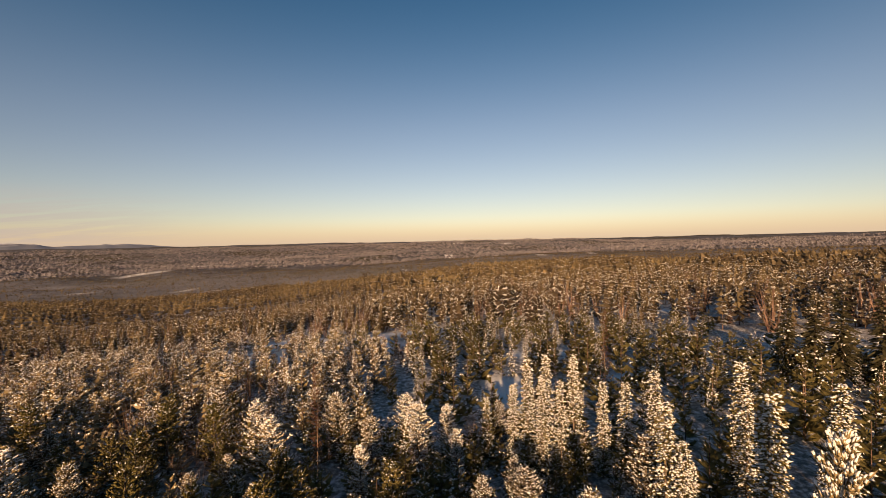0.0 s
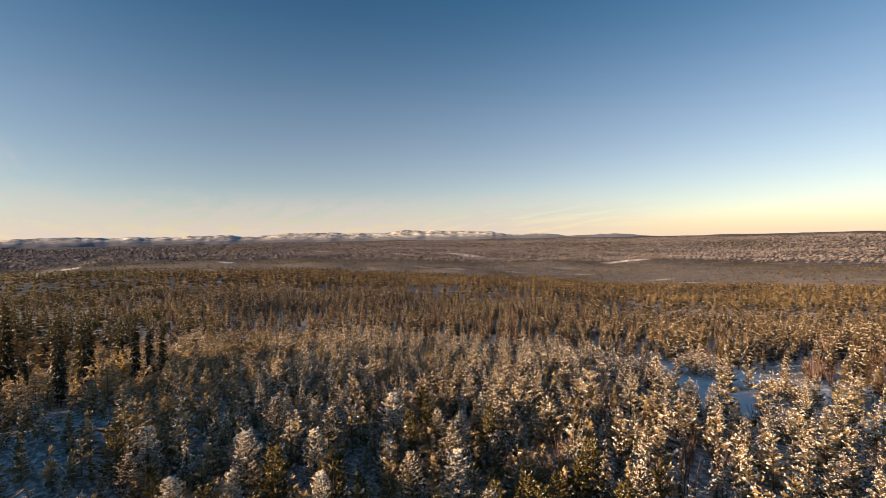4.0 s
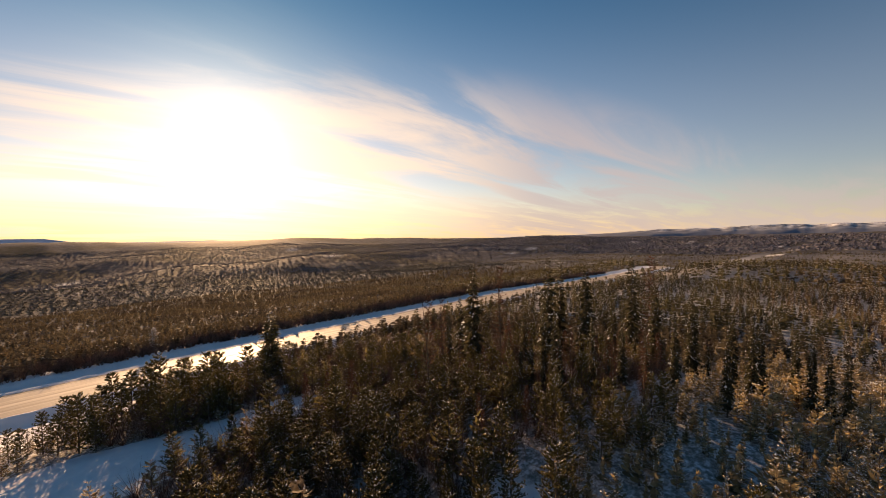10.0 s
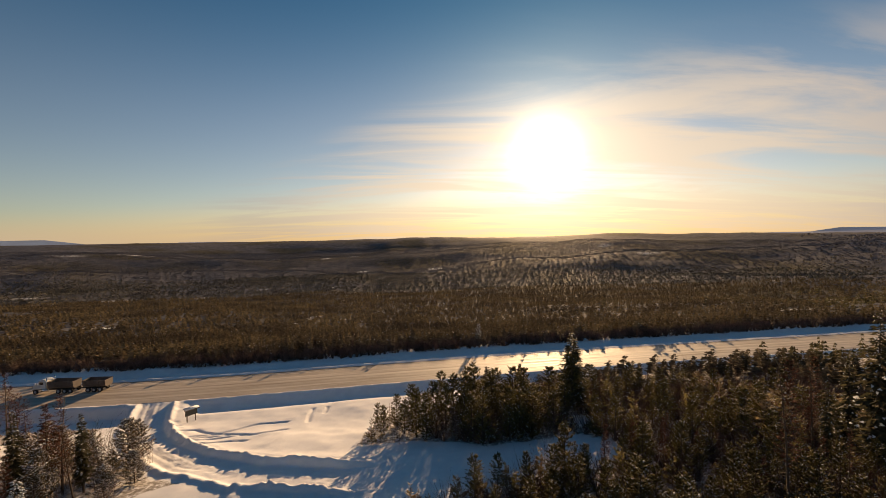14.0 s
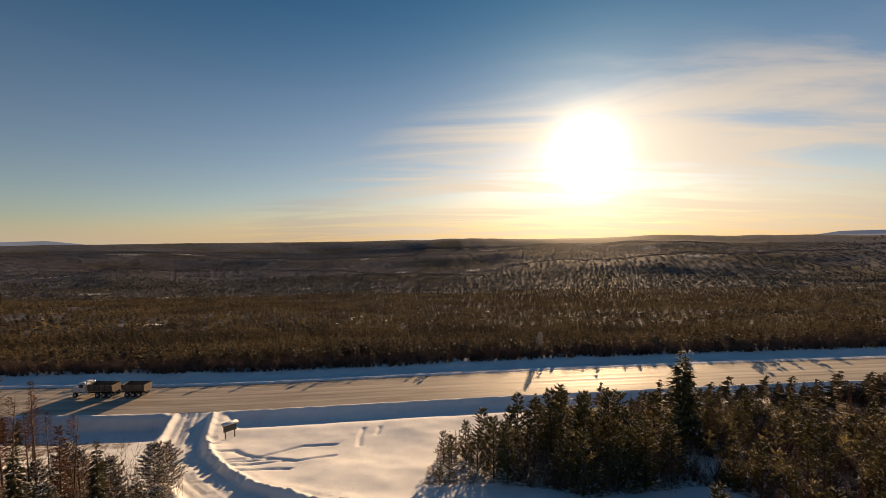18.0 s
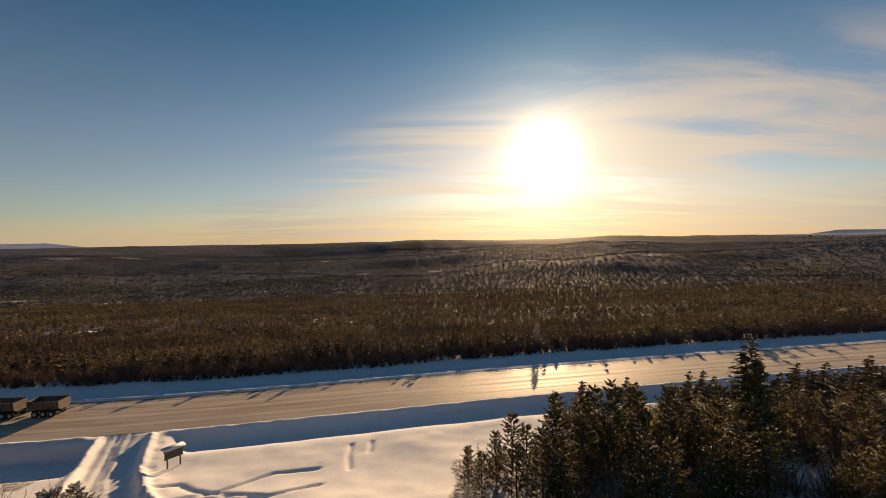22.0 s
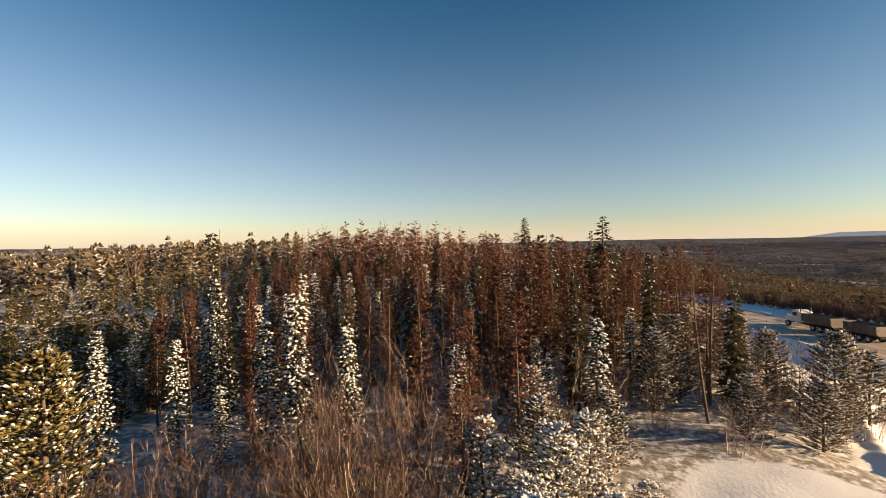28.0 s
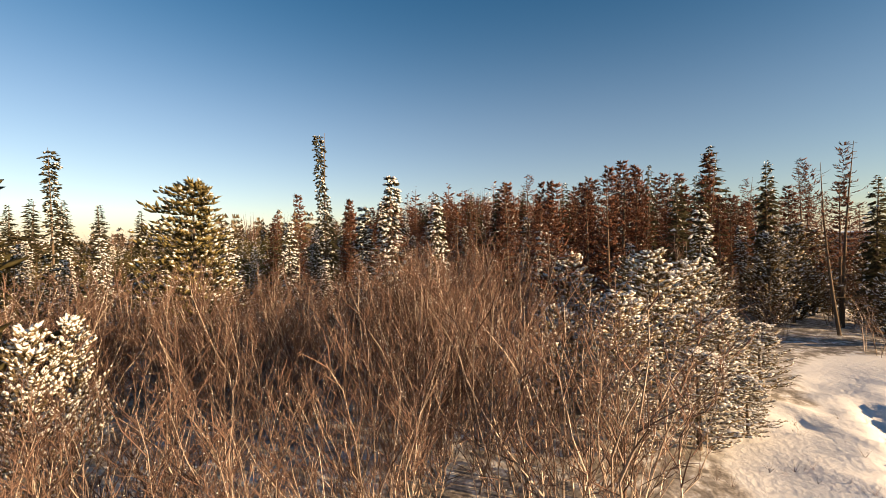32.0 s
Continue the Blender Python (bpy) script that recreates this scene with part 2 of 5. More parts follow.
def ground_material():
    m, n, l, b = mat("snow_cover", 0.9, 0.011)
    att = n.new("ShaderNodeAttribute")
    att.attribute_name = "wood"
    big, mid, fine = tex(n, l, 0.05, 5), tex(n, l, 0.6, 5), tex(n, l, 6.0, 4)
    snow = ramp(n, l, mid, (0.3, (0.77, 0.77, 0.785)), (0.7, (0.86, 0.86, 0.855)))
    litter = ramp(n, l, tex(n, l, 2.2, 7, 0.7), (0.42, (0.10, 0.075, 0.045)), (0.52, (0.40, 0.36, 0.32)), (0.60, (0.82, 0.82, 0.84)))
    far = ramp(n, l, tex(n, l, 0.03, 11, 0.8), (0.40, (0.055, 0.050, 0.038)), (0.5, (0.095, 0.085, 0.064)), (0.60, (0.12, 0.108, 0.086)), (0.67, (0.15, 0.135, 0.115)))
    # bluish grey over the far hills puts distance haze into their colour
    haze_mask = ramp(n, l, tex(n, l, 0.0028, 4, 0.5), (0.36, (0, 0, 0)), (0.52, (1, 1, 1)))
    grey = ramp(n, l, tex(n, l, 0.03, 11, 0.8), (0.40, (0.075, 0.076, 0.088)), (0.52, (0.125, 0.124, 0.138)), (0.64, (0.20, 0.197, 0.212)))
    woods = blend(n, l, haze_mask, far, grey)
    a = n.new("ShaderNodeSeparateColor")
    l.new(att.outputs["Color"], a.inputs[0])
    col = blend(n, l, a.outputs[0], snow, litter)
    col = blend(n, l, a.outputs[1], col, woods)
    col = blend(n, l, a.outputs[2], col, (0.84, 0.84, 0.86))
    l.new(col, b.inputs["Base Color"])
    h = n.new("ShaderNodeMath")
    h.operation = "ADD"
    l.new(mid, h.inputs[0])
    l.new(fine, h.inputs[1])
    bump(n, l, b, h.outputs[0], 0.22, 0.12)
    return m


# ---- mesh helpers ----
def mesh_np(name, verts, faces, mats, index=None, smooth=False):
    """One mesh from arrays: verts n x 3, faces m x 3 (or 4)."""
    me = bpy.data.meshes.new(name)
    verts, faces = np.asarray(verts, dtype=np.float32), np.asarray(faces, dtype=np.int32)
    k = faces.shape[1]
    me.vertices.add(len(verts))
    me.vertices.foreach_set("co", verts.ravel())
    me.loops.add(faces.size)
    me.loops.foreach_set("vertex_index", faces.ravel())
    me.polygons.add(len(faces))
    me.polygons.foreach_set("loop_start", np.arange(0, faces.size, k, dtype=np.int32))
    if index is not None:
        me.polygons.foreach_set("material_index", np.asarray(index, dtype=np.int32))
    if smooth:
        me.polygons.foreach_set("use_smooth", np.ones(len(faces), dtype=bool))
    for m in mats:
        me.materials.append(m)
    me.update(calc_edges=True)
    return me


def part(name, data, parent, label=""):
    ob = new(name, data)
    ob.parent = parent
    return tagged(ob, label)


def sstep(a, b, x):
    t = np.clip((x - a) / (b - a), 0, 1)
    return t * t * (3 - 2 * t)


def lattice(ix, iy, seed):
    n = (ix * 374761393 + iy * 668265263 + seed * 974711) & 0xFFFFFFFF
    n = ((n ^ (n >> 13)) * 1274126177) & 0xFFFFFFFF
    return ((n ^ (n >> 16)) & 0xFFFF) / 65535.0


def vnoise(x, y, seed=0):
    """Smooth value noise from 0 to 1, over arrays."""
    x, y = np.asarray(x, float), np.asarray(y, float)
    ix, iy = np.floor(x).astype(np.int64), np.floor(y).astype(np.int64)
    fx, fy = x - ix, y - iy
    fx, fy = fx * fx * (3 - 2 * fx), fy * fy * (3 - 2 * fy)
    a, b = lattice(ix, iy, seed), lattice(ix + 1, iy, seed)
    c, d = lattice(ix, iy + 1, seed), lattice(ix + 1, iy + 1, seed)
    return (a * (1 - fx) + b * fx) * (1 - fy) + (c * (1 - fx) + d * fx) * fy


def fnoise(x, y, seed=0, octaves=4):
    total, amp, s = 0, 0.5, 0
    for i in range(octaves):
        total = total + amp * vnoise(x * 2 ** i, y * 2 ** i, seed + i)
        s, amp = s + amp, amp * 0.5
    return total / s


# ---- the lie of the land ----
ROAD_X = np.array([-900, -400, -150, -100, -78, -60, -45, -30, -11, 18, 58, 95, 154, 260, 330, 520, 900.0])
ROAD_Y = np.array([-230, -40, 53, 64.5, 66.3, 66.4, 67.6, 69.8, 73.2, 77.4, 83.0, 87.0, 94, 103, 108.5, 124, 190.0])
_gx = np.arange(-900, 900.1, 2.0)
_gy = np.interp(_gx, ROAD_X, ROAD_Y)
for _ in range(40):
    _gy[1:-1] = (_gy[:-2] + 2 * _gy[1:-1] + _gy[2:]) / 4


def road_y(x):
    return np.interp(x, _gx, _gy)


def road_off(x, y):
    """Distance from the highway's middle, positive beyond it."""
    s = (road_y(x + 1.0) - road_y(x - 1.0)) / 2
    return (y - road_y(x)) / np.sqrt(1 + s * s)


SIDE = [(-43.5, 64), (-41.2, 58.5), (-37.4, 50.5), (-33.2, 44.8), (-28.4, 40.2), (-22.3, 35.4), (-14, 31.6), (-4, 29.6), (8, 29.2), (24, 33.0)]
TYRE_TRACKS = [[(-31.4, 47.6), (-28.8, 48.3), (-26.7, 46.8), (-24, 46.2), (-19.2, 44.9), (-14.9, 46.7)], [(-29.0, 44.6), (-24.4, 46.4), (-20.3, 50), (-16, 50.6)],
               [(-27.6, 42.9), (-23.8, 44.3), (-20.1, 45.1)], [(-28.6, 43.9), (-24.7, 45.3), (-22.6, 45.6)], [(-26, 41.6), (-22, 42.6), (-19, 42.8)], [(-13.6, 56.4), (-13.4, 53.2), (-12.7, 50)], [(-11.3, 57), (-11.2, 54.2)],
               [(-18.5, 20.8), (-14, 18.6), (-9, 17.2), (-4, 17)], [(-19, 23.4), (-14, 21.6), (-8, 20)], [(-16, 26), (-12.5, 22), (-11, 18)]]


def side_off(x, y, line=SIDE):
    best = np.full(np.shape(x), 1e9)
    for (ax, ay), (bx, by) in zip(line[:-1], line[1:]):
        dx, dy = bx - ax, by - ay
        t = np.clip(((x - ax) * dx + (y - ay) * dy) / (dx * dx + dy * dy), 0, 1)
        d = np.hypot(x - ax - t * dx, y - ay - t * dy)
        best = np.minimum(best, d)
    return best


def side_east(x, y):
    """1 on the lot's side of the access track."""
    line = np.interp(y, [31, 35.4, 40.2, 44.8, 50.5, 58.5, 64], [-14.5, -22.3, -28.4, -33.2, -37.4, -41.2, -43.5])
    return sstep(-0.5, 0.5, x - line)


def far_land(x, y):
    r = np.hypot(x, y)
    az = np.arctan2(-x, y)
    sunward = np.exp(-((np.mod(az - radians(5) + np.pi, 2 * np.pi) - np.pi) / radians(58)) ** 2)
    west = np.exp(-((np.mod(az - radians(85) + np.pi, 2 * np.pi) - np.pi) / radians(42)) ** 2)
    south = np.exp(-((np.mod(az - radians(210) + np.pi, 2 * np.pi) - np.pi) / radians(40)) ** 2)
    depth = 26 + 88 * sunward + 62 * south - 18 * west
    z = -depth * (1 - np.exp(-np.clip(r - 60, 0, 9e9) / 650))
    z = z + (depth + 16) * sstep(1700, 4300, r)
    hills = fnoise(x / 1250 + 0.3, y / 1250, 3, 3) - 0.5
    z = z + hills * (14 * sstep(200, 900, r) + 50 * sstep(1200, 2600, r) * (1 - 0.78 * sstep(2900, 4300, r)))
    # long wooded ridges: bearing, distance, half width in degrees, half depth, height
    for bearing, far, wide, deep, tall in ((-17, 1480, 13, 360, 48), (-36, 1750, 13, 370, 46), (8, 1250, 15, 260, 28), (30, 1500, 16, 300, 32), (-52, 1900, 12, 360, 34), (-2, 2350, 12, 400, 52), (-24, 2600, 11, 400, 52), (20, 2250, 12, 320, 46), (42, 2400, 14, 380, 34),
                                           (0, 3300, 13, 420, 52), (-30, 3500, 14, 450, 50), (-58, 2900, 11, 450, 40), (30, 3500, 20, 420, 34), (56, 2900, 18, 420, 30), (-76, 2500, 14, 400, 26), (-96, 1700, 16, 300, 16),
                                           (-150, 1500, 16, 260, 22), (-172, 2000, 16, 320, 26), (-128, 2100, 16, 360, 22), (170, 2900, 20, 420, 26), (-155, 3000, 18, 420, 24)):
        off = np.mod(az - radians(bearing) + np.pi, 2 * np.pi) - np.pi
        wavy = far + 260 * (fnoise(az * 9 + bearing, r * 0 + 2.0, 33, 3) - 0.5)
        z = z + 0.78 * tall * (0.6 + 0.8 * fnoise(az * 7, r / 1500, 37, 2)) * np.exp(-np.abs(off / radians(wide)) ** 3 - ((r - wavy) / deep) ** 2)
    z = z + (fnoise(x / 190, y / 190, 9, 3) - 0.5) * 22 * sstep(100, 420, r) * (1 - 0.5 * sunward)
    z = z + 13 * np.exp(-((x - 430) / 190) ** 2 - ((y - 100) / 170) ** 2)
    z = z + 7 * west * sstep(40, 120, r) * (1 - sstep(300, 900, r))
    return z


def height(x, y):
    x, y = np.asarray(x, float), np.asarray(y, float)
    d = road_off(x, y)
    s = side_off(x, y)
    near = 3.4 * sstep(-13, -46, d) - 1.0 * np.exp(-((d + 10.5) / 2.2) ** 2) * sstep(4.5, 7.5, s)
    near = near - 0.9 * np.exp(-((d - 11.5) / 2.6) ** 2)
    land = far_land(x, y)
    keep = sstep(14, 60, np.abs(d))
    line = far_land(x, road_y(x)) * sstep(130, 420, np.abs(x))
    near = near + land * keep + line * (1 - keep) + (fnoise(x / 7, y / 7, 5, 3) - 0.5) * 0.7 * sstep(9, 16, np.abs(d)) * (1 - sstep(200, 500, np.hypot(x, y)))
    near = near + 3.2 * np.exp(-((x - 42) / 27) ** 2 - ((y + 2) / 23) ** 2) * sstep(-16, -42, d)
    # windrows left by the plough along the highway and the access track
    lump = 0.55 + 0.9 * fnoise(x / 1.3, y / 1.3, 21, 3)
    gap = sstep(3.0, 5.0, s)
    near = near + lump * (0.26 * np.exp(-((d - 7.3) / 0.6) ** 2) + 0.34 * np.exp(-((d + 7.3) / 0.7) ** 2) * gap) * (np.abs(x) < 400)
    inside = sstep(-6.2, -8.2, d)
    clod = lump * (0.7 + 0.7 * fnoise(x / 0.45, y / 0.45, 23, 2))
    east = side_east(x, y)
    sink = sstep(-7.9, -9.3, d) * sstep(-17.0, -13.2, d) * sstep(3.2, 4.6, s) * (1 - east) * sstep(-110, -80, x)
    near = near * (1 - sink) - sink * (1.45 + 0.15 * fnoise(x / 5, y / 5, 26, 2))
    bank = (0.30 * np.exp(-((s - 3.1) / 0.45) ** 2) * (1 - east) + east * (0.66 * np.exp(-((s - 2.9) / 0.5) ** 2) + 0.20 * np.exp(-((s - 4.0) / 1.0) ** 2)))
    near = near + inside * (clod * bank * (1 - sstep(-6, 2, x)) - 0.10 * np.exp(-(s / 2.2) ** 4))
    near = near + 0.17 * (fnoise(x / 0.5, y / 0.5, 25, 3) - 0.5) * np.exp(-(s / 2.0) ** 4) * inside
    for rut in TYRE_TRACKS:
        near = near - 0.24 * np.exp(-(side_off(x, y, rut) / 0.22) ** 2)
    scuffed = np.exp(-(((x + 14) / 7) ** 2 + ((y - 21) / 4) ** 2) ** 2)
    near = near + (0.42 * (fnoise(x / 1.4, y / 1.4, 29, 3) - 0.5) + 0.34 * (fnoise(x / 0.6, y / 0.6, 30, 2) - 0.5)) * scuffed
    across = s * (1 - 2 * east) + 0.35 * (fnoise(x / 6, y / 6, 28, 2) - 0.5)
    ruts = sum(deep * np.exp(-((across - at) / half) ** 2) for at, half, deep in ((-0.5, 0.2, 0.6), (0.25, 0.14, 0.8), (0.9, 0.2, 1.0), (1.45, 0.13, 0.7), (2.0, 0.2, 1.0), (2.5, 0.12, 0.6)))
    near = near - 0.24 * (1 - 0.7 * sstep(-27, -15, x)) * ruts * sstep(-5.4, -7.4, d) * (0.5 + fnoise(x / 2.5, y / 2.5, 27, 2))
    near = np.where(np.abs(d) < 6.6, np.minimum(near, line - 0.06), near)
    return near


def zat(x, y):
    return float(height(np.array([x]), np.array([y]))[0])


def open_ground(x, y):
    """1 where no tree stands: highway and verges, access track, snowy lot, clearings."""
    d, s = road_off(x, y), side_off(x, y)
    edge = 16.5 + 2.5 * fnoise(x / 6, y / 6, 31, 2)
    o = (np.abs(d - 2.0) < edge - 2.5) & (d > -13)
    o |= (d > -13) & (d < edge)
    o |= (s < 4.4) & (d < 0)
    lot = (x > -34) & (x < -4 + 3 * fnoise(y / 4, x / 4, 2, 2)) & (d < -8) & (y > 31)  & (x > -31 + 0.95 * (38 - y))
    o |= lot
    o |= (x > -10) & (x < 12) & (y > 50.5) & (d < -8)
    o |= ((x - 1) / 12) ** 2 + ((y - 33.5) / 4.5) ** 2 < 1
    o |= ((x + 47) / 8.5) ** 2 + ((y - 43) / 6.0) ** 2 < 1
    o |= (d < -8) & (x > -44) & (x < -30) & (y > 40 - 0.7 * (x + 38))
    o |= np.hypot(x + 4, y - 12) < 7.5
    o |= ((x + 15) / 9.5) ** 2 + ((y - 25) / 6.0) ** 2 < 1
    o |= ((x + 13.5) / 5.0) ** 2 + ((y - 19.5) / 4.5) ** 2 < 1
    o |= (((x - 15) / 31) ** 2 + ((y + 89) / 16) ** 2 < 0.7 + 0.6 * fnoise(x / 9, y / 9, 8, 2)) & (fnoise(x / 5, y / 5, 77, 2) < 0.66)
    o |= fnoise(x / 14, y / 14, 91, 2) > 0.83
    return o


def build_ground():
    core = np.arange(0, 33, 0.28)
    out = core[-1] + np.cumsum(0.28 * 1.0435 ** np.arange(1, 145))
    side = np.concatenate([core, out * np.linspace(1, 4750 / out[-1], len(out))])
    ax = np.concatenate([-side[:0:-1], side])
    n = len(ax)
    u = ax / 4750
    gx, gy = np.meshgrid(ax - 18 * (1 - np.abs(u)), ax + 42 * (1 - np.abs(u)))
    z = height(gx, gy)
    idx = np.arange(n * n).reshape(n, n)
    faces = np.stack([idx[:-1, :-1], idx[:-1, 1:], idx[1:, 1:], idx[1:, :-1]], -1).reshape(-1, 4)
    me = mesh_np("ground", np.stack([gx, gy, z], -1).reshape(-1, 3), faces, [ground_material()], None, True)
    r = np.hypot(gx, gy)
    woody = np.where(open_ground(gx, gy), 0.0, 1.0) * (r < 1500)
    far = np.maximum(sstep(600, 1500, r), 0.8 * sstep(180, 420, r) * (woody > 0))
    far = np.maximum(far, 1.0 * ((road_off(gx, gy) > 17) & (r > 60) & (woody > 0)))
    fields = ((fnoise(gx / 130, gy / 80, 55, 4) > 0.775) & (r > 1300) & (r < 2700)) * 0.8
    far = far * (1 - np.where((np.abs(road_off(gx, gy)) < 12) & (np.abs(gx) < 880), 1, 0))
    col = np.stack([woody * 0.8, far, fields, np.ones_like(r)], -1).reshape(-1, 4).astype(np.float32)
    at = me.color_attributes.new("wood", "FLOAT_COLOR", "POINT")
    at.data.foreach_set("color", col.ravel())
    return tagged(new("ground", me), "snow-covered rolling ground running to distant wooded hills", "ground", kind="structure")


ground = build_ground()


def build_road():
    """The ploughed highway: a crowned strip of packed sanded snow."""
    m, n, l, b = mat("packed_sanded_snow", 0.6, 0.25)
    uv = n.new("ShaderNodeUVMap").outputs[0]
    lanes = tex(n, l, 1.0, 5, 0.6, uv, (0.02, 11, 1))
    fine = tex(n, l, 1.0, 6, 0.7, uv, (0.5, 5, 1))
    grit = tex(n, l, 3.0, 5, 0.7)
    col = ramp(n, l, lanes, (0.30, (0.15, 0.115, 0.082)), (0.42, (0.34, 0.275, 0.205)), (0.50, (0.50, 0.42, 0.33)), (0.62, (0.66, 0.59, 0.49)))
    col = blend(n, l, 0.35, col, ramp(n, l, fine, (0.35, (0.16, 0.125, 0.09)), (0.6, (0.60, 0.54, 0.46))))
    # gravel showing along the far shoulder
    across = n.new("ShaderNodeSeparateXYZ")
    l.new(uv, across.inputs[0])
    edge = n.new("ShaderNodeMapRange")
    edge.inputs[1].default_value, edge.inputs[2].default_value = 0.425, 0.465
    l.new(across.outputs["Y"], edge.inputs[0])
    col = blend(n, l, edge.outputs[0], col, ramp(n, l, tex(n, l, 1.0, 6, 0.7, uv, (3, 9, 1)), (0.38, (0.07, 0.055, 0.042)), (0.62, (0.24, 0.20, 0.16))))
    l.new(col, b.inputs["Base Color"])
    l.new(ramp(n, l, lanes, (0.3, (0.48, 0.48, 0.48)), (0.65, (0.78, 0.78, 0.78))), b.inputs["Roughness"])
    bump(n, l, b, grit, 0.35, 0.05)
    xs = np.arange(-420, 640, 2.0)
    offs = np.linspace(-6.4, 6.4, 15)
    s = (road_y(xs + 1) - road_y(xs - 1)) / 2
    k = 1 / np.sqrt(1 + s * s)
    px = xs[:, None] - offs[None] * (s * k)[:, None]
    py = road_y(xs)[:, None] + offs[None] * k[:, None]
    lift = np.where(np.abs(xs) > 300, 0.9, 0.0)[:, None]
    pz = 0.10 * (1 - (offs[None] / 6.4) ** 2) + 0 * px + 0.015 * np.sin(offs[None] * 3.1)
    pz = pz + (far_land(xs, road_y(xs)) * sstep(130, 420, np.abs(xs)))[:, None]
    idx = np.arange(px.size).reshape(px.shape)
    faces = np.stack([idx[:-1, :-1], idx[1:, :-1], idx[1:, 1:], idx[:-1, 1:]], -1).reshape(-1, 4)
    me = mesh_np("road", np.stack([px, py, pz], -1).reshape(-1, 3), faces, [m], None, True)
    lay = me.uv_layers.new(name="UVMap")
    uvs = np.stack([np.broadcast_to(xs[:, None] / 10, px.shape), np.broadcast_to(offs[None] / 12.8, px.shape)], -1).reshape(-1, 2)
    lay.data.foreach_set("uv", uvs[faces.ravel()].astype(np.float32).ravel())
    return tagged(new("road", me), "ploughed highway of packed, sanded snow with wheel tracks", "road", kind="structure")


road = build_road()


# ---- trees: shapes ----

def conifer(seed, width=0.2, bare=0.1, whorls=18, arms=7, up=-0.25, power=0.85, ragged=0.25, snow=0.5, twigs=4, top=1.0, snow_size=1.0, lumps=False, slim=0.11):
    """Crown of one metre's height: needle sprays and the snow on them, as vertices and triangles."""
    rnd = np.random.RandomState(seed)
    nv, nf, sv, sf = [], [], [], []

    def add(vs, fs, pts):
        k = len(vs)
        vs.extend(pts)
        fs.append((k, k + 1, k + 2))
    for w in range(whorls):
        t = (w + rnd.rand() * 0.6) / whorls
        z = bare + (top - bare) * t
        reach = width * max((1 - t), 0.0) ** power * (0.9 + 0.2 * rnd.rand()) * (1 if t > 0.12 else 0.75 + 2 * t) + 0.008
        count = arms if t < 0.75 else max(3, arms - 2)
        for i in range(count):
            a = 6.283 * (i + rnd.rand() * 0.9) / count + w * 1.3
            z = bare + (top - bare) * min(t + (rnd.rand() - 0.5) * 1.3 / whorls, 0.995)
            r = reach * (1 - ragged + 2 * ragged * rnd.rand())
            d = np.array([math.cos(a), math.sin(a), 0])
            level = np.array([-d[1], d[0], 0])
            roll = (rnd.rand() - 0.5) * 2.4
            side = level * math.cos(roll) + np.array([0, 0, math.sin(roll)])
            slope = up + 0.55 * (rnd.rand() - 0.5) + (0.5 * t if up < 0 else 0.2 * t)
            root = np.array([0, 0, z])
            tip = root + d * r + np.array([0, 0, slope * r])
            mid = root + d * r * 0.5 + np.array([0, 0, slope * r * 0.35])
            wide = r * slim + 0.005
            add(nv, nf, [root + side * 0.004, mid + side * wide, mid - side * wide])
            add(nv, nf, [mid + side * wide, tip, mid - side * wide])
            for j in range(twigs):
                f = 0.3 + 0.65 * (j + rnd.rand()) / max(twigs, 1)
                p = root + (tip - root) * f
                sg = 1 if j % 2 else -1
                ln = r * (0.42 * (1.1 - f) + 0.12) * (0.7 + 0.6 * rnd.rand())
                e = p + d * ln * 0.7 + level * sg * ln * 0.8 + np.array([0, 0, ln * (1.1 * (rnd.rand() - 0.5) + (0.4 if up > 0 else -0.3))])
                k1 = (rnd.rand(3) - 0.5) * ln * 0.5
                add(nv, nf, [p - k1, e, p + k1])
                if rnd.rand() < snow * 0.75:
                    q = min(ln * 0.30, 0.017) * snow_size * (0.6 + 0.8 * rnd.rand())
                    c = p * 0.25 + e * 0.75
                    apex = c + np.array([(rnd.rand() - 0.5) * q, (rnd.rand() - 0.5) * q, q * 0.9 + 0.003])
                    b0, b1, b2 = c - d * q, c + d * q * 0.6 + level * q, c + d * q * 0.7 - level * q
                    add(sv, sf, [b0, b1, apex])
                    add(sv, sf, [b1, b2, apex])
                    if lumps:
                        add(sv, sf, [b2, b0, apex])
            for _ in range(2):
                if rnd.rand() < snow:
                    lift = np.array([0, 0, 0.007 + 0.004 * rnd.rand()])
                    q = (0.06 * r + 0.004) * snow_size
                    f0 = 0.35 + 0.5 * rnd.rand()
                    p0, p1 = root + (tip - root) * f0 + lift * 0.5, root + (tip - root) * (f0 + 0.22) + lift * 0.4
                    pm = (p0 + p1) / 2 + lift
                    add(sv, sf, [p0, pm + side * q, pm - side * q])
                    add(sv, sf, [pm + side * q, p1, pm - side * q])
    return [np.array(nv), np.array(nf), np.array(sv).reshape(-1, 3), np.array(sf, dtype=int).reshape(-1, 3)]


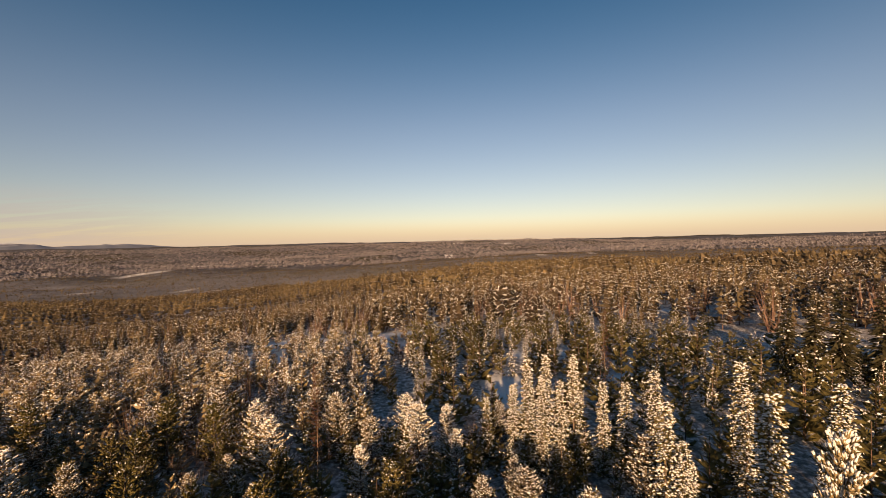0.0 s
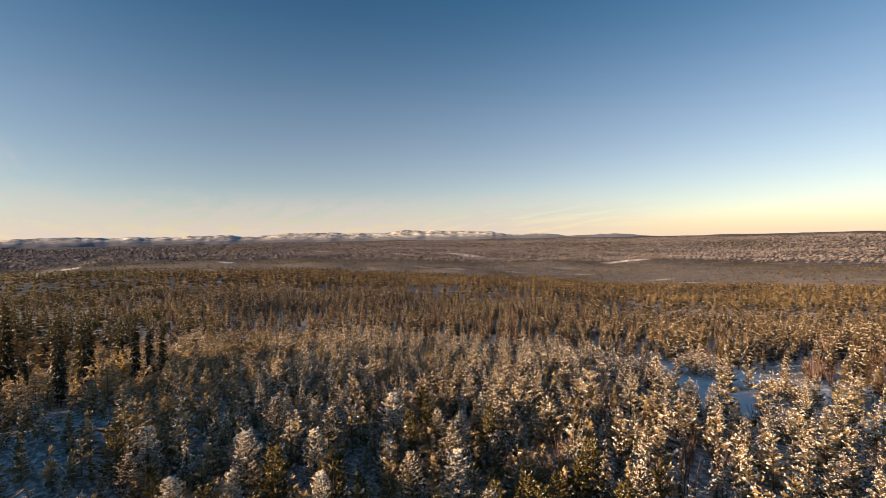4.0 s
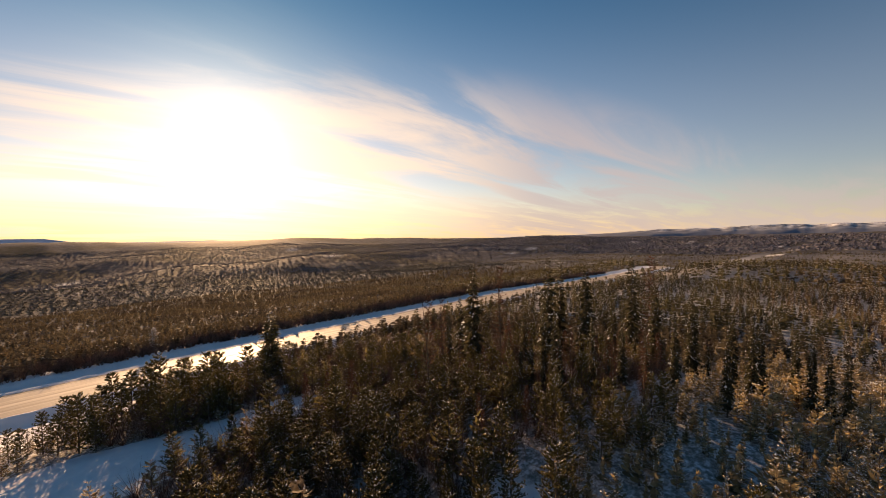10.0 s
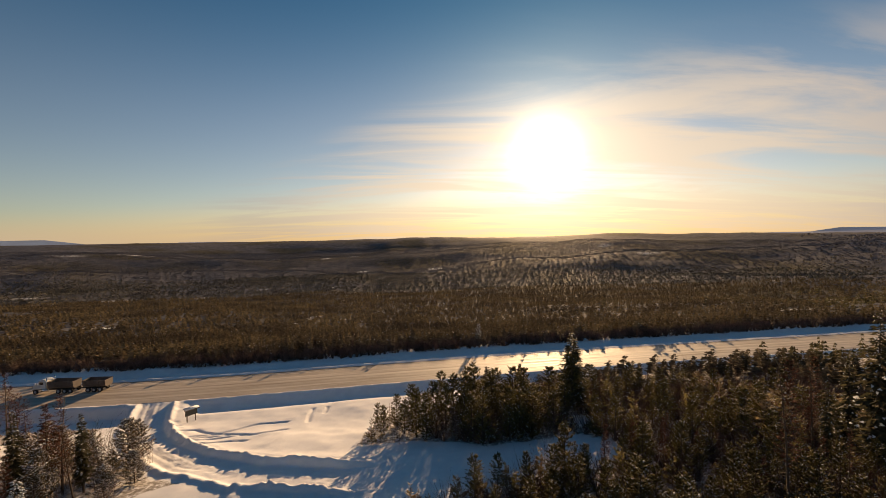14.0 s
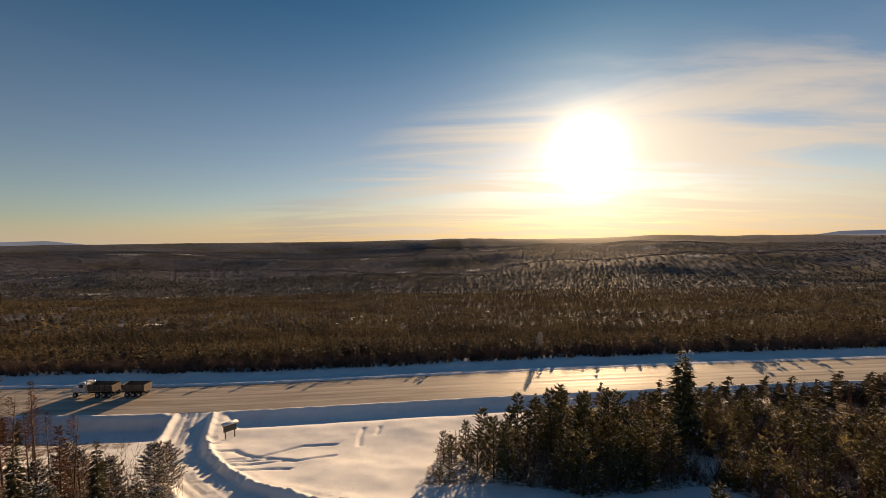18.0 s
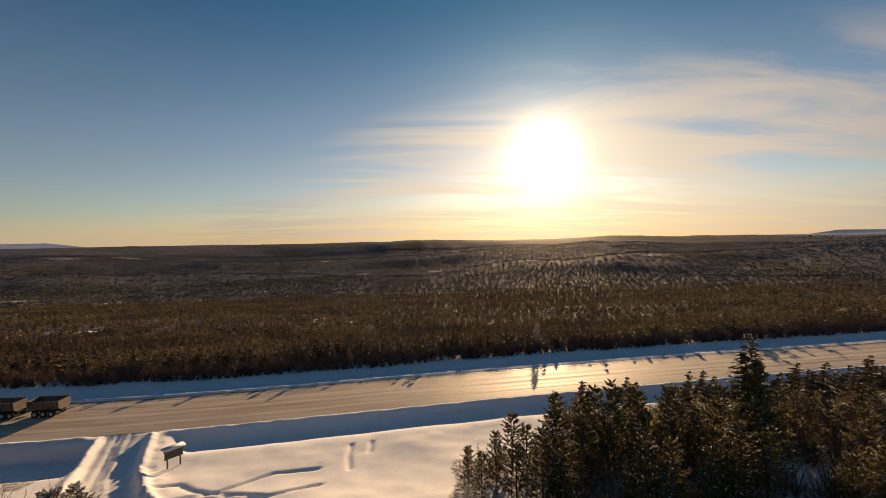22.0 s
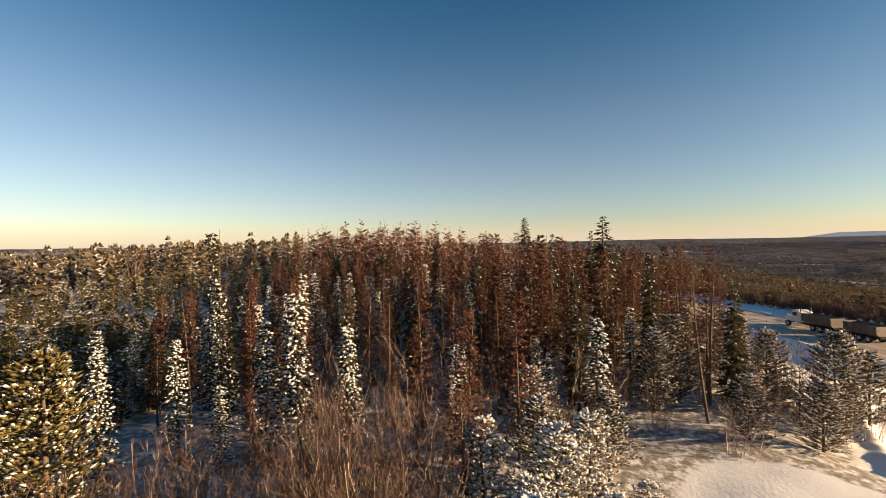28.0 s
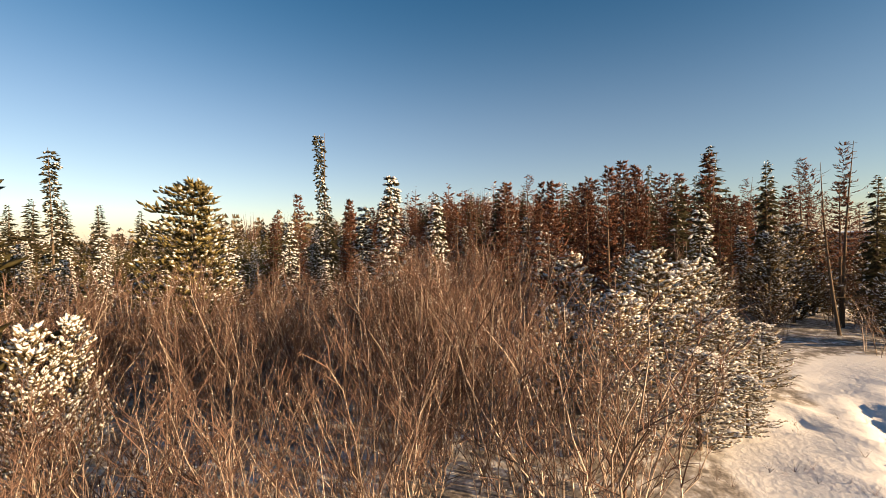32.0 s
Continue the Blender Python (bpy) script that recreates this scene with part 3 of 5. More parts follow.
def tube(points, radii, sides=5):
    """A tapering tube along points."""
    vs, fs = [], []
    points = [np.asarray(p, float) for p in points]
    for i, (p, r) in enumerate(zip(points, radii)):
        d = points[min(i + 1, len(points) - 1)] - points[max(i - 1, 0)]
        d = d / (np.linalg.norm(d) + 1e-9)
        a = np.cross(d, [0.3, 0.9, 0.1])
        a = a / (np.linalg.norm(a) + 1e-9)
        b = np.cross(d, a)
        for k in range(sides):
            t = 6.2832 * k / sides
            vs.append(p + r * (a * math.cos(t) + b * math.sin(t)))
    for i in range(len(points) - 1):
        for k in range(sides):
            u, v = i * sides + k, i * sides + (k + 1) % sides
            fs += [(u, v, v + sides), (u, v + sides, u + sides)]
    return np.array(vs), np.array(fs)


def joined(pieces):
    vs, fs, k = [], [], 0
    for v, f in pieces:
        if len(f):
            vs.append(v)
            fs.append(np.asarray(f) + k)
            k += len(v)
    return np.concatenate(vs), np.concatenate(fs)


def trunk_shape(seed, radius=0.012, lean=0.02, stubs=0, low=0.05, high=0.8):
    rnd = np.random.RandomState(seed)
    bend = (rnd.rand(2) - 0.5) * lean * 2
    line = [np.array([bend[0] * t * t, bend[1] * t * t, t - 0.02]) for t in (0, 0.25, 0.5, 0.75, 1.0)]
    pieces = [tube(line, [radius * 1.25, radius, radius * 0.75, radius * 0.45, radius * 0.1], 6)]
    for i in range(stubs):
        t = low + (high - low) * rnd.rand()
        a = rnd.rand() * 6.283
        ln = (0.05 + 0.07 * rnd.rand()) * (1.2 - t)
        p = np.array([bend[0] * t * t, bend[1] * t * t, t])
        q = p + np.array([math.cos(a) * ln, math.sin(a) * ln, ln * (0.5 * rnd.rand() - 0.15)])
        q2 = q + np.array([math.cos(a + 0.6) * ln * 0.5, math.sin(a + 0.6) * ln * 0.5, 0.3 * ln * rnd.rand()])
        pieces.append(tube([p, q, q2], [radius * 0.22, radius * 0.13, radius * 0.05], 3))
    return joined(pieces)


def finger_pine(seed, width=0.24, bare=0.04, whorls=16, arms=6, up=0.8, power=0.6, ragged=0.4, fingers=11, long=0.042, fat=0.0075, snow=0.75, lopsided=0.0, load=1.0, shape=None, fade=0.0):
    """Crown of bottle-brush fingers on upswept boughs, with rounded snow lying along the fingers."""
    rnd = np.random.RandomState(seed)
    nv, nf, sv, sf = [], [], [], []

    def spindle(vs, fs, a, b, ring, r, flat=1.0):
        d = b - a
        u = np.cross(d, [0.0, 0.1, 1.0])
        u = u / (np.linalg.norm(u) + 1e-9)
        v = np.cross(u, d / (np.linalg.norm(d) + 1e-9))
        k, m = len(vs), a + d * 0.5
        vs.append(a)
        for i in range(ring):
            t = 6.2832 * i / ring
            vs.append(m + r * (u * math.cos(t) + v * math.sin(t) * flat) + d * (rnd.rand() - 0.5) * 0.2)
        vs.append(b)
        for i in range(ring):
            p, q = k + 1 + i, k + 1 + (i + 1) % ring
            fs.append((k, q, p))
            fs.append((k + ring + 1, p, q))
    for w in range(whorls):
        for i in range(arms):
            t = min((w + rnd.rand()) / whorls, 0.995)
            a = 6.283 * (i + rnd.rand() * 0.9) / arms + w * 1.3
            d = np.array([math.cos(a), math.sin(a), 0])
            full = float(np.interp(t, *zip(*shape))) if shape else width * (1 - t) ** power * (1 if t > 0.1 else 0.6 + 4 * t) + 0.01
            r = full * (1 - ragged + 2 * ragged * rnd.rand()) * (1 + lopsided * math.cos(a))
            level, rise = np.array([-d[1], d[0], 0]), up * (0.7 + 0.6 * rnd.rand())
            root = np.array([0, 0, bare + (0.97 - bare) * t])

            def along(f):
                return root + d * r * f + np.array([0, 0, rise * r * f ** 1.5])
            spindle(nv, nf, root, along(1.0), 3, 0.0022)
            for j in range(fingers):
                f = 0.22 + 0.78 * (j + rnd.rand()) / fingers
                p = along(min(f, 1.0))
                e = d * (0.25 + 0.5 * rnd.rand()) + level * (rnd.rand() - 0.5) * 2.0 + np.array([0, 0, 0.15 + 0.75 * rnd.rand() if up > 0 else 0.5 * rnd.rand() - 0.4])
                e = e / np.linalg.norm(e) * long * (0.6 + 0.8 * rnd.rand())
                spindle(nv, nf, p - e * 0.1, p + e, 3, fat * (0.8 + 0.4 * rnd.rand()))
                if rnd.rand() < snow * (1 - fade * t):
                    c, g = p + e * (0.35 + 0.4 * rnd.rand()) + np.array([0, 0, fat * 0.75]), load * (0.55 + 0.5 * rnd.rand())
                    side = e * 0.34 * g + (rnd.rand(3) - 0.5) * long * 0.25
                    spindle(sv, sf, c - side, c + side, 4, fat * 1.2 * g, 0.8)
    return [np.array(nv), np.array(nf), np.array(sv).reshape(-1, 3), np.array(sf, dtype=int).reshape(-1, 3)]


KINDS = {}


def tree_kind(name, variants, crown_args, trunk_args, needles, label, category, trunk_label=""):
    """Meshes of a few variants of one kind of tree, one metre high."""
    made = []
    for i in range(variants):
        seed = 100 + 17 * i + sum(map(ord, name))
        near = "fingers" in crown_args
        c = finger_pine(seed, **crown_args) if near else conifer(seed, **crown_args)
        tv, tf = trunk_shape(seed, **trunk_args)
        made.append((mesh_np(name + "_trunk", tv, tf, [BARK], None, True), mesh_np(name + "_crown", c[0], c[1], [needles], None, near),
                     mesh_np(name + "_snow", c[2], c[3], [SNOW], None, near) if len(c[3]) else None))
    KINDS[name] = (made, label, category)


tree_kind("pine_tree", 5, dict(width=0.22, bare=0.04, whorls=13, arms=6, up=0.6, power=0.55, ragged=0.45, fingers=7, long=0.056, fat=0.0115, snow=0.12, load=0.8),
          dict(radius=0.013, lean=0.03), NEEDLE, "young lodgepole pine with frosted yellow-green needles", "pine tree")
tree_kind("snowy_pine_tree", 4, dict(width=0.24, bare=0.02, whorls=19, arms=6, up=0.6, power=0.55, fingers=12, fat=0.0085, snow=0.9, load=1.3),
          dict(radius=0.013, lean=0.03), FROST, "bushy young pine plastered with lumps of snow", "pine tree")
tree_kind("spruce_tree", 5, dict(width=0.118, bare=0.02, whorls=23, arms=6, up=-0.35, power=0.75, ragged=0.35, fingers=5, long=0.036, fat=0.0075, snow=0.72, load=1.25),
          dict(radius=0.013, lean=0.02), SPRUCE, "snow-laden young spruce in the thicket", "spruce tree")
tree_kind("white_spruce_tree", 4, dict(width=0.082, bare=0.02, whorls=30, arms=6, up=-0.3, power=0.6, ragged=0.3, fingers=5, long=0.028, fat=0.0062, snow=0.78, load=1.15),
          dict(radius=0.010, lean=0.02), GOLD, "slender spruce thickly coated with snow", "spruce tree")
tree_kind("tall_spruce_tree", 5, dict(width=0.085, bare=0.14, whorls=46, arms=8, up=-0.55, power=0.55, ragged=0.45, snow=0.07, twigs=4),
          dict(radius=0.010, lean=0.02, stubs=14, low=0.05, high=0.4), SPRUCE, "tall narrow dark spruce standing above the wood", "spruce tree")
tree_kind("column_spruce_tree", 2, dict(bare=0.04, whorls=58, arms=5, up=-0.25, ragged=0.45, fingers=4, long=0.021, fat=0.0048, snow=0.75, fade=0.8, load=1.1,
          shape=((0, 0.075), (0.1, 0.095), (0.3, 0.075), (0.46, 0.046), (0.6, 0.032), (0.85, 0.027), (0.94, 0.034), (0.99, 0.024), (1, 0.01))),
          dict(radius=0.008, lean=0.04), SPRUCE, "thin club-topped spruce with snow-caked tufts", "spruce tree")
tree_kind("dead_pine_tree", 5, dict(width=0.100, bare=0.16, whorls=25, arms=5, up=0.12, power=0.72, ragged=0.5, fingers=7, long=0.026, fat=0.0040, snow=0.03, load=1.0),
          dict(radius=0.009, lean=0.04, stubs=24, low=0.08, high=0.5), RUST, "beetle-killed pine with rust-red needles", "dead pine tree")
tree_kind("crown_pine_tree", 1, dict(bare=0.0, whorls=22, arms=6, up=0.15, ragged=0.5, fingers=6, long=0.034, fat=0.0036, snow=0.08, load=1.0,
          shape=((0, 0.01), (0.5, 0.015), (0.56, 0.12), (0.7, 0.20), (0.85, 0.17), (0.95, 0.09), (1, 0.02))),
          dict(radius=0.011, lean=0.03, stubs=16, low=0.2, high=0.6), RUST, "red-topped dead pine on a bare reddish trunk", "dead pine tree")
tree_kind("bare_pine_tree", 4, dict(width=0.080, bare=0.34, whorls=30, arms=3, up=0.25, power=0.7, ragged=0.8, fingers=5, long=0.024, fat=0.0022, snow=0.0),
          dict(radius=0.008, lean=0.05, stubs=46, low=0.2, high=0.97), RUST, "half-bare leaning pine with twiggy dark top", "dead pine tree")
tree_kind("frosted_pine_tree", 4, dict(width=0.27, bare=0.01, whorls=19, arms=7, up=0.62, power=0.6, fingers=13, long=0.046, fat=0.0085, snow=0.6, load=1.1),
          dict(radius=0.012, lean=0.03), DUSK, "upswept young pine with snow on every bough end", "pine tree")
tree_kind("round_pine_tree", 1, dict(bare=0.02, whorls=36, arms=8, up=0.1, ragged=0.4, fingers=8, long=0.036, fat=0.0070, snow=0.42, lopsided=0.25, load=1.0, fade=0.35,
          shape=((0, 0.13), (0.12, 0.17), (0.45, 0.15), (0.7, 0.125), (0.86, 0.12), (0.95, 0.075), (1, 0.02))),
          dict(radius=0.013, lean=0.05), GOLD, "round-topped pine with a lopsided snow-dusted crown", "pine tree")
USED = {}


def plant(kind, x, y, tip=None, h=None, wide=1.0, label="", group="", lean=(0, 0)):
    """One tree as a thing of its own, with trunk, crown and snow as parts."""
    made, text, category = KINDS[kind]
    z = zat(x, y)
    if h is None:
        h = tip - z
    i = USED.get(kind, 0)
    USED[kind] = i + 1
    trunk, crown, snow = made[i % len(made)]
    ob = new(kind, None)
    ob.empty_display_size = 0.3
    ob.matrix_world = pose(x, y, z, lean[0], lean[1], (i * 77) % 360) @ Matrix.Diagonal((h * wide, h * wide, h, 1))
    tagged(ob, label or text, category, group)
    part("trunk", trunk, ob)
    part("crown", crown, ob)["kind"] = "stuff"
    if snow:
        part("snow", snow, ob, "snow resting on the boughs")["kind"] = "stuff"
    return ob


def shrub_mesh(seed, stems=15, boughs=9, twigs=4):
    """A leafless thicket one metre high: forking stems, boughs, fine twigs and flecks of snow caught in the forks."""
    rnd = np.random.RandomState(seed)
    pieces, fine, flecks = [], [], []

    def way(d, amount):
        v = d / np.linalg.norm(d) + np.array([*(rnd.rand(2) - 0.5) * 2 * amount, (rnd.rand() - 0.4) * amount])
        return v / np.linalg.norm(v)

    def fleck(p):
        g = 0.0019 + 0.0020 * rnd.rand()
        v = np.array([(1, 0, 0), (-0.5, 0.9, 0), (-0.5, -0.9, 0), (0, 0, 1), (0, 0, -0.6)]) * g + p
        flecks.append((v, np.array([(0, 1, 3), (1, 2, 3), (2, 0, 3), (1, 0, 4), (2, 1, 4), (0, 2, 4)])))
    for _ in range(stems):
        a, rr = rnd.rand() * 6.283, 0.20 * rnd.rand()
        p = np.array([rr * math.cos(a), rr * math.sin(a), 0])
        tilt = 0.55 * rnd.rand() ** 1.4
        d = np.array([math.cos(a) * tilt, math.sin(a) * tilt, 1.0])
        ln = 0.55 + 0.42 * rnd.rand()
        pts = [p]
        for k in range(6):
            d = way(d + np.array([0, 0, 0.12]), 0.27)
            pts.append(pts[-1] + d * ln / 6)
        rad = 0.0026 + 0.0044 * rnd.rand() ** 2
        pieces.append(tube(pts, [rad * (1 - 0.13 * k) for k in range(7)], 3))
        for _ in range(boughs):
            f = 0.12 + 0.86 * rnd.rand()
            k = min(int(f * 6), 5)
            q = pts[k] + (pts[k + 1] - pts[k]) * (f * 6 - k)
            e = way(way(pts[k + 1] - pts[k], 0.0), 0.85)
            bl = (0.10 + 0.22 * rnd.rand()) * (1.15 - 0.5 * f)
            m1 = q + e * bl * 0.5
            e = way(e + np.array([0, 0, 0.35]), 0.35)
            m2 = m1 + e * bl * 0.5
            fine.append(tube([q, m1, m2], [rad * 0.5, rad * 0.36, rad * 0.16], 3))
            if rnd.rand() < 0.25:
                fleck(m1)
            for _ in range(twigs):
                g = rnd.rand()
                base = q + (m1 - q) * g * 2 if g < 0.5 else m1 + (m2 - m1) * (g - 0.5) * 2
                t = way(e, 0.95) * (0.03 + 0.07 * rnd.rand())
                fine.append(tube([base, base + t], [0.0012, 0.0007], 3))
                if rnd.rand() < 0.12:
                    fleck(base + t)
    return mesh_np("stems", *joined(pieces), [STEM]), mesh_np("twigs", *joined(fine), [TWIG]), mesh_np("snow", *joined(flecks), [SNOW], None, True)


SHRUBS = [shrub_mesh(s) for s in (1, 2, 3, 4, 5)]
THIN_SHRUBS = [shrub_mesh(s, 13, 7, 3) for s in (6, 7, 8)]


def shrub(x, y, h, wide=1.0, label="leafless reddish-brown alder thicket", group="alder thickets", near=False):
    i = USED.get("shrub", 0)
    USED["shrub"] = i + 1
    stem, twig, fleck = (SHRUBS if near else THIN_SHRUBS)[i % (5 if near else 3)]
    ob = new("shrub", None)
    ob.empty_display_size = 0.3
    ob.matrix_world = pose(x, y, zat(x, y) - 0.03, 0, 0, (i * 83) % 360) @ Matrix.Diagonal((h * wide, h * wide, h, 1))
    part("stem", stem, ob, "pale forking stems")["kind"] = "stuff"
    part("crown", twig, ob, "fine reddish-brown twigs")["kind"] = "stuff"
    part("snow", fleck, ob, "flecks of snow in the forks")["kind"] = "stuff"
    return tagged(ob, label, "bush", group)


# ---- the woods, too many to count ----
def lod(seed, whorls, arms, width, up, snow, power=0.7, trunk=True):
    """A light tree: one blade a bough, some of them snowy. Returns vertices, triangles, material index."""
    rnd = np.random.RandomState(seed)
    vs, fs, ix = [], [], []
    for w in range(whorls):
        t = (w + 0.5 * rnd.rand()) / whorls
        z = 0.08 + 0.92 * t
        for i in range(arms):
            a = 6.283 * (i + rnd.rand()) / arms + w
            r = (width * (1 - t) ** power + 0.02) * (0.65 + 0.7 * rnd.rand())
            d, side = np.array([math.cos(a), math.sin(a), 0]), np.array([-math.sin(a), math.cos(a), 0])
            q = 0.55 * r + 0.3 / whorls * 0.3
            rise = 0.9 / whorls
            k = len(vs)
            low = np.array([0, 0, z]) + d * r * 0.12
            vs += [low - side * q * 0.6 + [0, 0, rise], low + side * q * 0.6 + [0, 0, rise * 0.2], low + d * r + [0, 0, up * r]]
            fs.append((k, k + 1, k + 2))
            ix.append(0)
            if rnd.rand() < snow:
                k = len(vs)
                c = low + d * r * 0.5 + [0, 0, up * r * 0.5 + 0.012]
                vs += [c - side * q * 0.5 + [0, 0, 0.02], c + side * q * 0.45 - [0, 0, 0.02], c + d * r * 0.45 + [0, 0, up * r * 0.5 + 0.03]]
                fs.append((k, k + 1, k + 2))
                ix.append(1)
    if whorls == 0:
        for i in range(arms):
            a = 6.283 * rnd.rand()
            base = np.array([math.cos(a), math.sin(a), 0]) * 0.06 * rnd.rand()
            tip = base + np.array([(rnd.rand() - 0.5) * width, (rnd.rand() - 0.5) * width, 0.6 + 0.4 * rnd.rand()])
            k = len(vs)
            vs += [base - np.array([0.008, 0, 0.03]), base + np.array([0.008, 0.004, -0.03]), tip]
            fs.append((k, k + 1, k + 2))
            ix.append(2)
    if trunk:
        k = len(vs)
        vs += [np.array(p) for p in ((-0.012, 0, -0.03), (0.012, 0, -0.03), (0, 0, 0.9), (0, 0.015, -0.03))]
        fs += [(k, k + 1, k + 2), (k + 1, k + 3, k + 2)]
        ix += [2, 2]
    return np.array(vs, dtype=np.float32), np.array(fs), np.array(ix)


def forest(name, xs, ys, heights, shapes, wide, label, needles, seed, category="forest", bark=BARK):
    """All the trees of one stretch of woodland in one mesh."""
    rnd = np.random.RandomState(seed)
    zs = height(xs, ys)
    pick = rnd.randint(0, len(shapes), len(xs))
    V, F, I, k = [], [], [], 0
    for s, (v, f, ix) in enumerate(shapes):
        m = np.where(pick == s)[0]
        if not len(m):
            continue
        a = rnd.rand(len(m)) * 6.283
        h = heights[m]
        wd = h * wide * (0.8 + 0.4 * rnd.rand(len(m)))
        c, sn = np.cos(a)[:, None] * wd[:, None], np.sin(a)[:, None] * wd[:, None]
        X = xs[m][:, None] + v[None, :, 0] * c - v[None, :, 1] * sn
        Y = ys[m][:, None] + v[None, :, 0] * sn + v[None, :, 1] * c
        Z = zs[m][:, None] + v[None, :, 2] * h[:, None]
        V.append(np.stack([X, Y, Z], -1).reshape(-1, 3))
        F.append((f[None] + (np.arange(len(m)) * len(v))[:, None, None]).reshape(-1, 3) + k)
        I.append(np.tile(ix, len(m)))
        k += len(m) * len(v)
    me = mesh_np(name, np.concatenate(V), np.concatenate(F), [needles, SNOW, bark], np.concatenate(I))
    return tagged(new(name, me), label, category, kind="stuff")


def scatter(step, r0, r1, seed, jitter=0.9):
    rnd = np.random.RandomState(seed)
    g = np.arange(-r1, r1, step)
    x, y = np.meshgrid(g, g)
    x = (x + (rnd.rand(*x.shape) - 0.5) * step * 2 * jitter).ravel()
    y = (y + (rnd.rand(*y.shape) - 0.5) * step * 2 * jitter).ravel()
    r = np.hypot(x, y)
    m = (r >= r0) & (r < r1)
    x, y = x[m], y[m]
    m = ~open_ground(x, y)
    return x[m], y[m]


def from_conifer(seed, **args):
    c = conifer(seed, **args)
    tv, tf = tube([(0, 0, -0.03), (0, 0, 0.45), (0, 0, 0.95)], [0.011, 0.008, 0.002], 3)
    v = np.concatenate([c[0], c[2], tv])
    f = np.concatenate([c[1], c[3] + len(c[0]), tf + len(c[0]) + len(c[2])])
    return v.astype(np.float32), f, np.concatenate([np.zeros(len(c[1]), int), np.ones(len(c[3]), int), np.full(len(tf), 2)])


PINES = [from_conifer(s, width=0.22, bare=0.03, whorls=10, arms=5, up=0.4, power=0.62, ragged=0.45, snow=0.72, twigs=2, snow_size=1.35, slim=0.2) for s in range(5)]
PLAIN = [from_conifer(15 + s, width=0.25, bare=0.03, whorls=9, arms=5, up=0.45, power=0.6, ragged=0.45, snow=0.22, twigs=2, snow_size=1.3, slim=0.2) for s in range(5)]
SPRUCES = [from_conifer(30 + s, width=0.13, bare=0.04, whorls=15, arms=6, up=-0.4, power=0.8, ragged=0.45, snow=0.7, twigs=2, snow_size=1.5) for s in range(4)]
REDS = [from_conifer(60 + s, width=0.13, bare=0.3, whorls=11, arms=5, up=0.1, power=0.5, ragged=0.5, snow=0.15, twigs=3) for s in range(4)]
BARE = [lod(70 + s, 0, 18, 0.45, 0, 0) for s in range(3)]
MID = [lod(s, 7, 5, 0.18, 0.35, 0.7) for s in range(5)] + [lod(20 + s, 8, 4, 0.12, -0.25, 0.8) for s in range(3)] + BARE[:2]
DARK = [lod(40 + s, 9, 5, 0.24, 0.3, 0.03) for s in range(7)] + BARE[:1]
DENSE = [lod(50 + s, 6, 5, 0.27, 0.25, 0.02, trunk=False) for s in range(7)]
FAR = [lod(80 + s, 3, 4, 0.2, 0.2, 0.65, trunk=False) for s in range(5)]
FARDARK = [lod(95 + s, 3, 4, 0.2, 0.2, 0.0, trunk=False) for s in range(5)]
BROADS = [lod(140 + s, 2, 3, 0.26, 0.1, 0.0, trunk=False) for s in range(5)]
DOT = [lod(120 + s, 2, 3, 0.24, 0.1, 0.25, trunk=False) for s in range(5)]


def grow(name, step, r0, r1, seed, shapes, lo, hi, wide, label, needles, thin=0.0, keep=None, bark=TWIG):
    x, y = scatter(step, r0, r1, seed)
    m = fnoise(x / 35, y / 35, seed + 5, 3) > thin
    if keep is not None:
        m &= keep(x, y)
    x, y = x[m], y[m]
    rnd = np.random.RandomState(seed + 1)
    h = (lo + (hi - lo) * rnd.rand(len(x)) ** 1.5) * (0.7 + 0.6 * fnoise(x / 25, y / 25, seed + 2, 2))
    return forest(name, x, y, h, shapes, wide, label, needles, seed, bark=bark)


def by_turn(a0, a1, inner=None):
    def keep(x, y):
        az = np.degrees(np.arctan2(-x, y))
        drift = 26 * (fnoise(x / 45, y / 45, 71, 3) - 0.5) + 16 * (lattice((x * 9).astype(np.int64), (y * 9).astype(np.int64), 5) - 0.5)
        az = np.where(np.hypot(x, y) > 60, np.mod(az + drift + 180, 360) - 180, az)
        ok = (az >= a0) & (az < a1)
        return ok & inner(x, y) if inner else ok
    return keep


def single_zone(x, y):
    """Where trees stand as things of their own."""
    return (x > -62) & (x < 72) & (y > -42) & (y < 62) & ~((x > 30) & (y < -14)) & ~((x < -20) & (y < -30))


def joined_zone(x, y):
    return ~single_zone(x, y)


def seedling_zone(x, y):
    return single_zone(x, y) & ~((x > -34) & (x < 2) & (y > -4) & (y < 30))


def east_side(x, y):
    return single_zone(x, y) & (x > 8) & ~((x < 30) & (y > 33))


def west_side(x, y):
    return seedling_zone(x, y) & ~east_side(x, y)


# young pines on the south and east slopes, heavily frosted
grow("near_woods", 1.75, 0, 100, 11, PINES + SPRUCES[:2] + BARE[:1], 2.8, 5.2, 1.1, "young snow-frosted pine and spruce wood on the south slope", FROST, 0.12, by_turn(-181, -118, joined_zone))
grow("near_woods", 1.9, 0, 100, 19, PINES[:3] + PLAIN + PLAIN[:2] + BARE[:1], 2.4, 4.4, 1.15, "young pine wood in the shade of the knoll", FROST, 0.2, by_turn(-118, -85, joined_zone))
grow("near_woods", 2.7, 0, 100, 12, PLAIN + SPRUCES[:2], 3.0, 5.2, 1.0, "snowy pine and spruce wood behind the clearing", NEEDLE, 0.25, by_turn(95, 181, joined_zone))
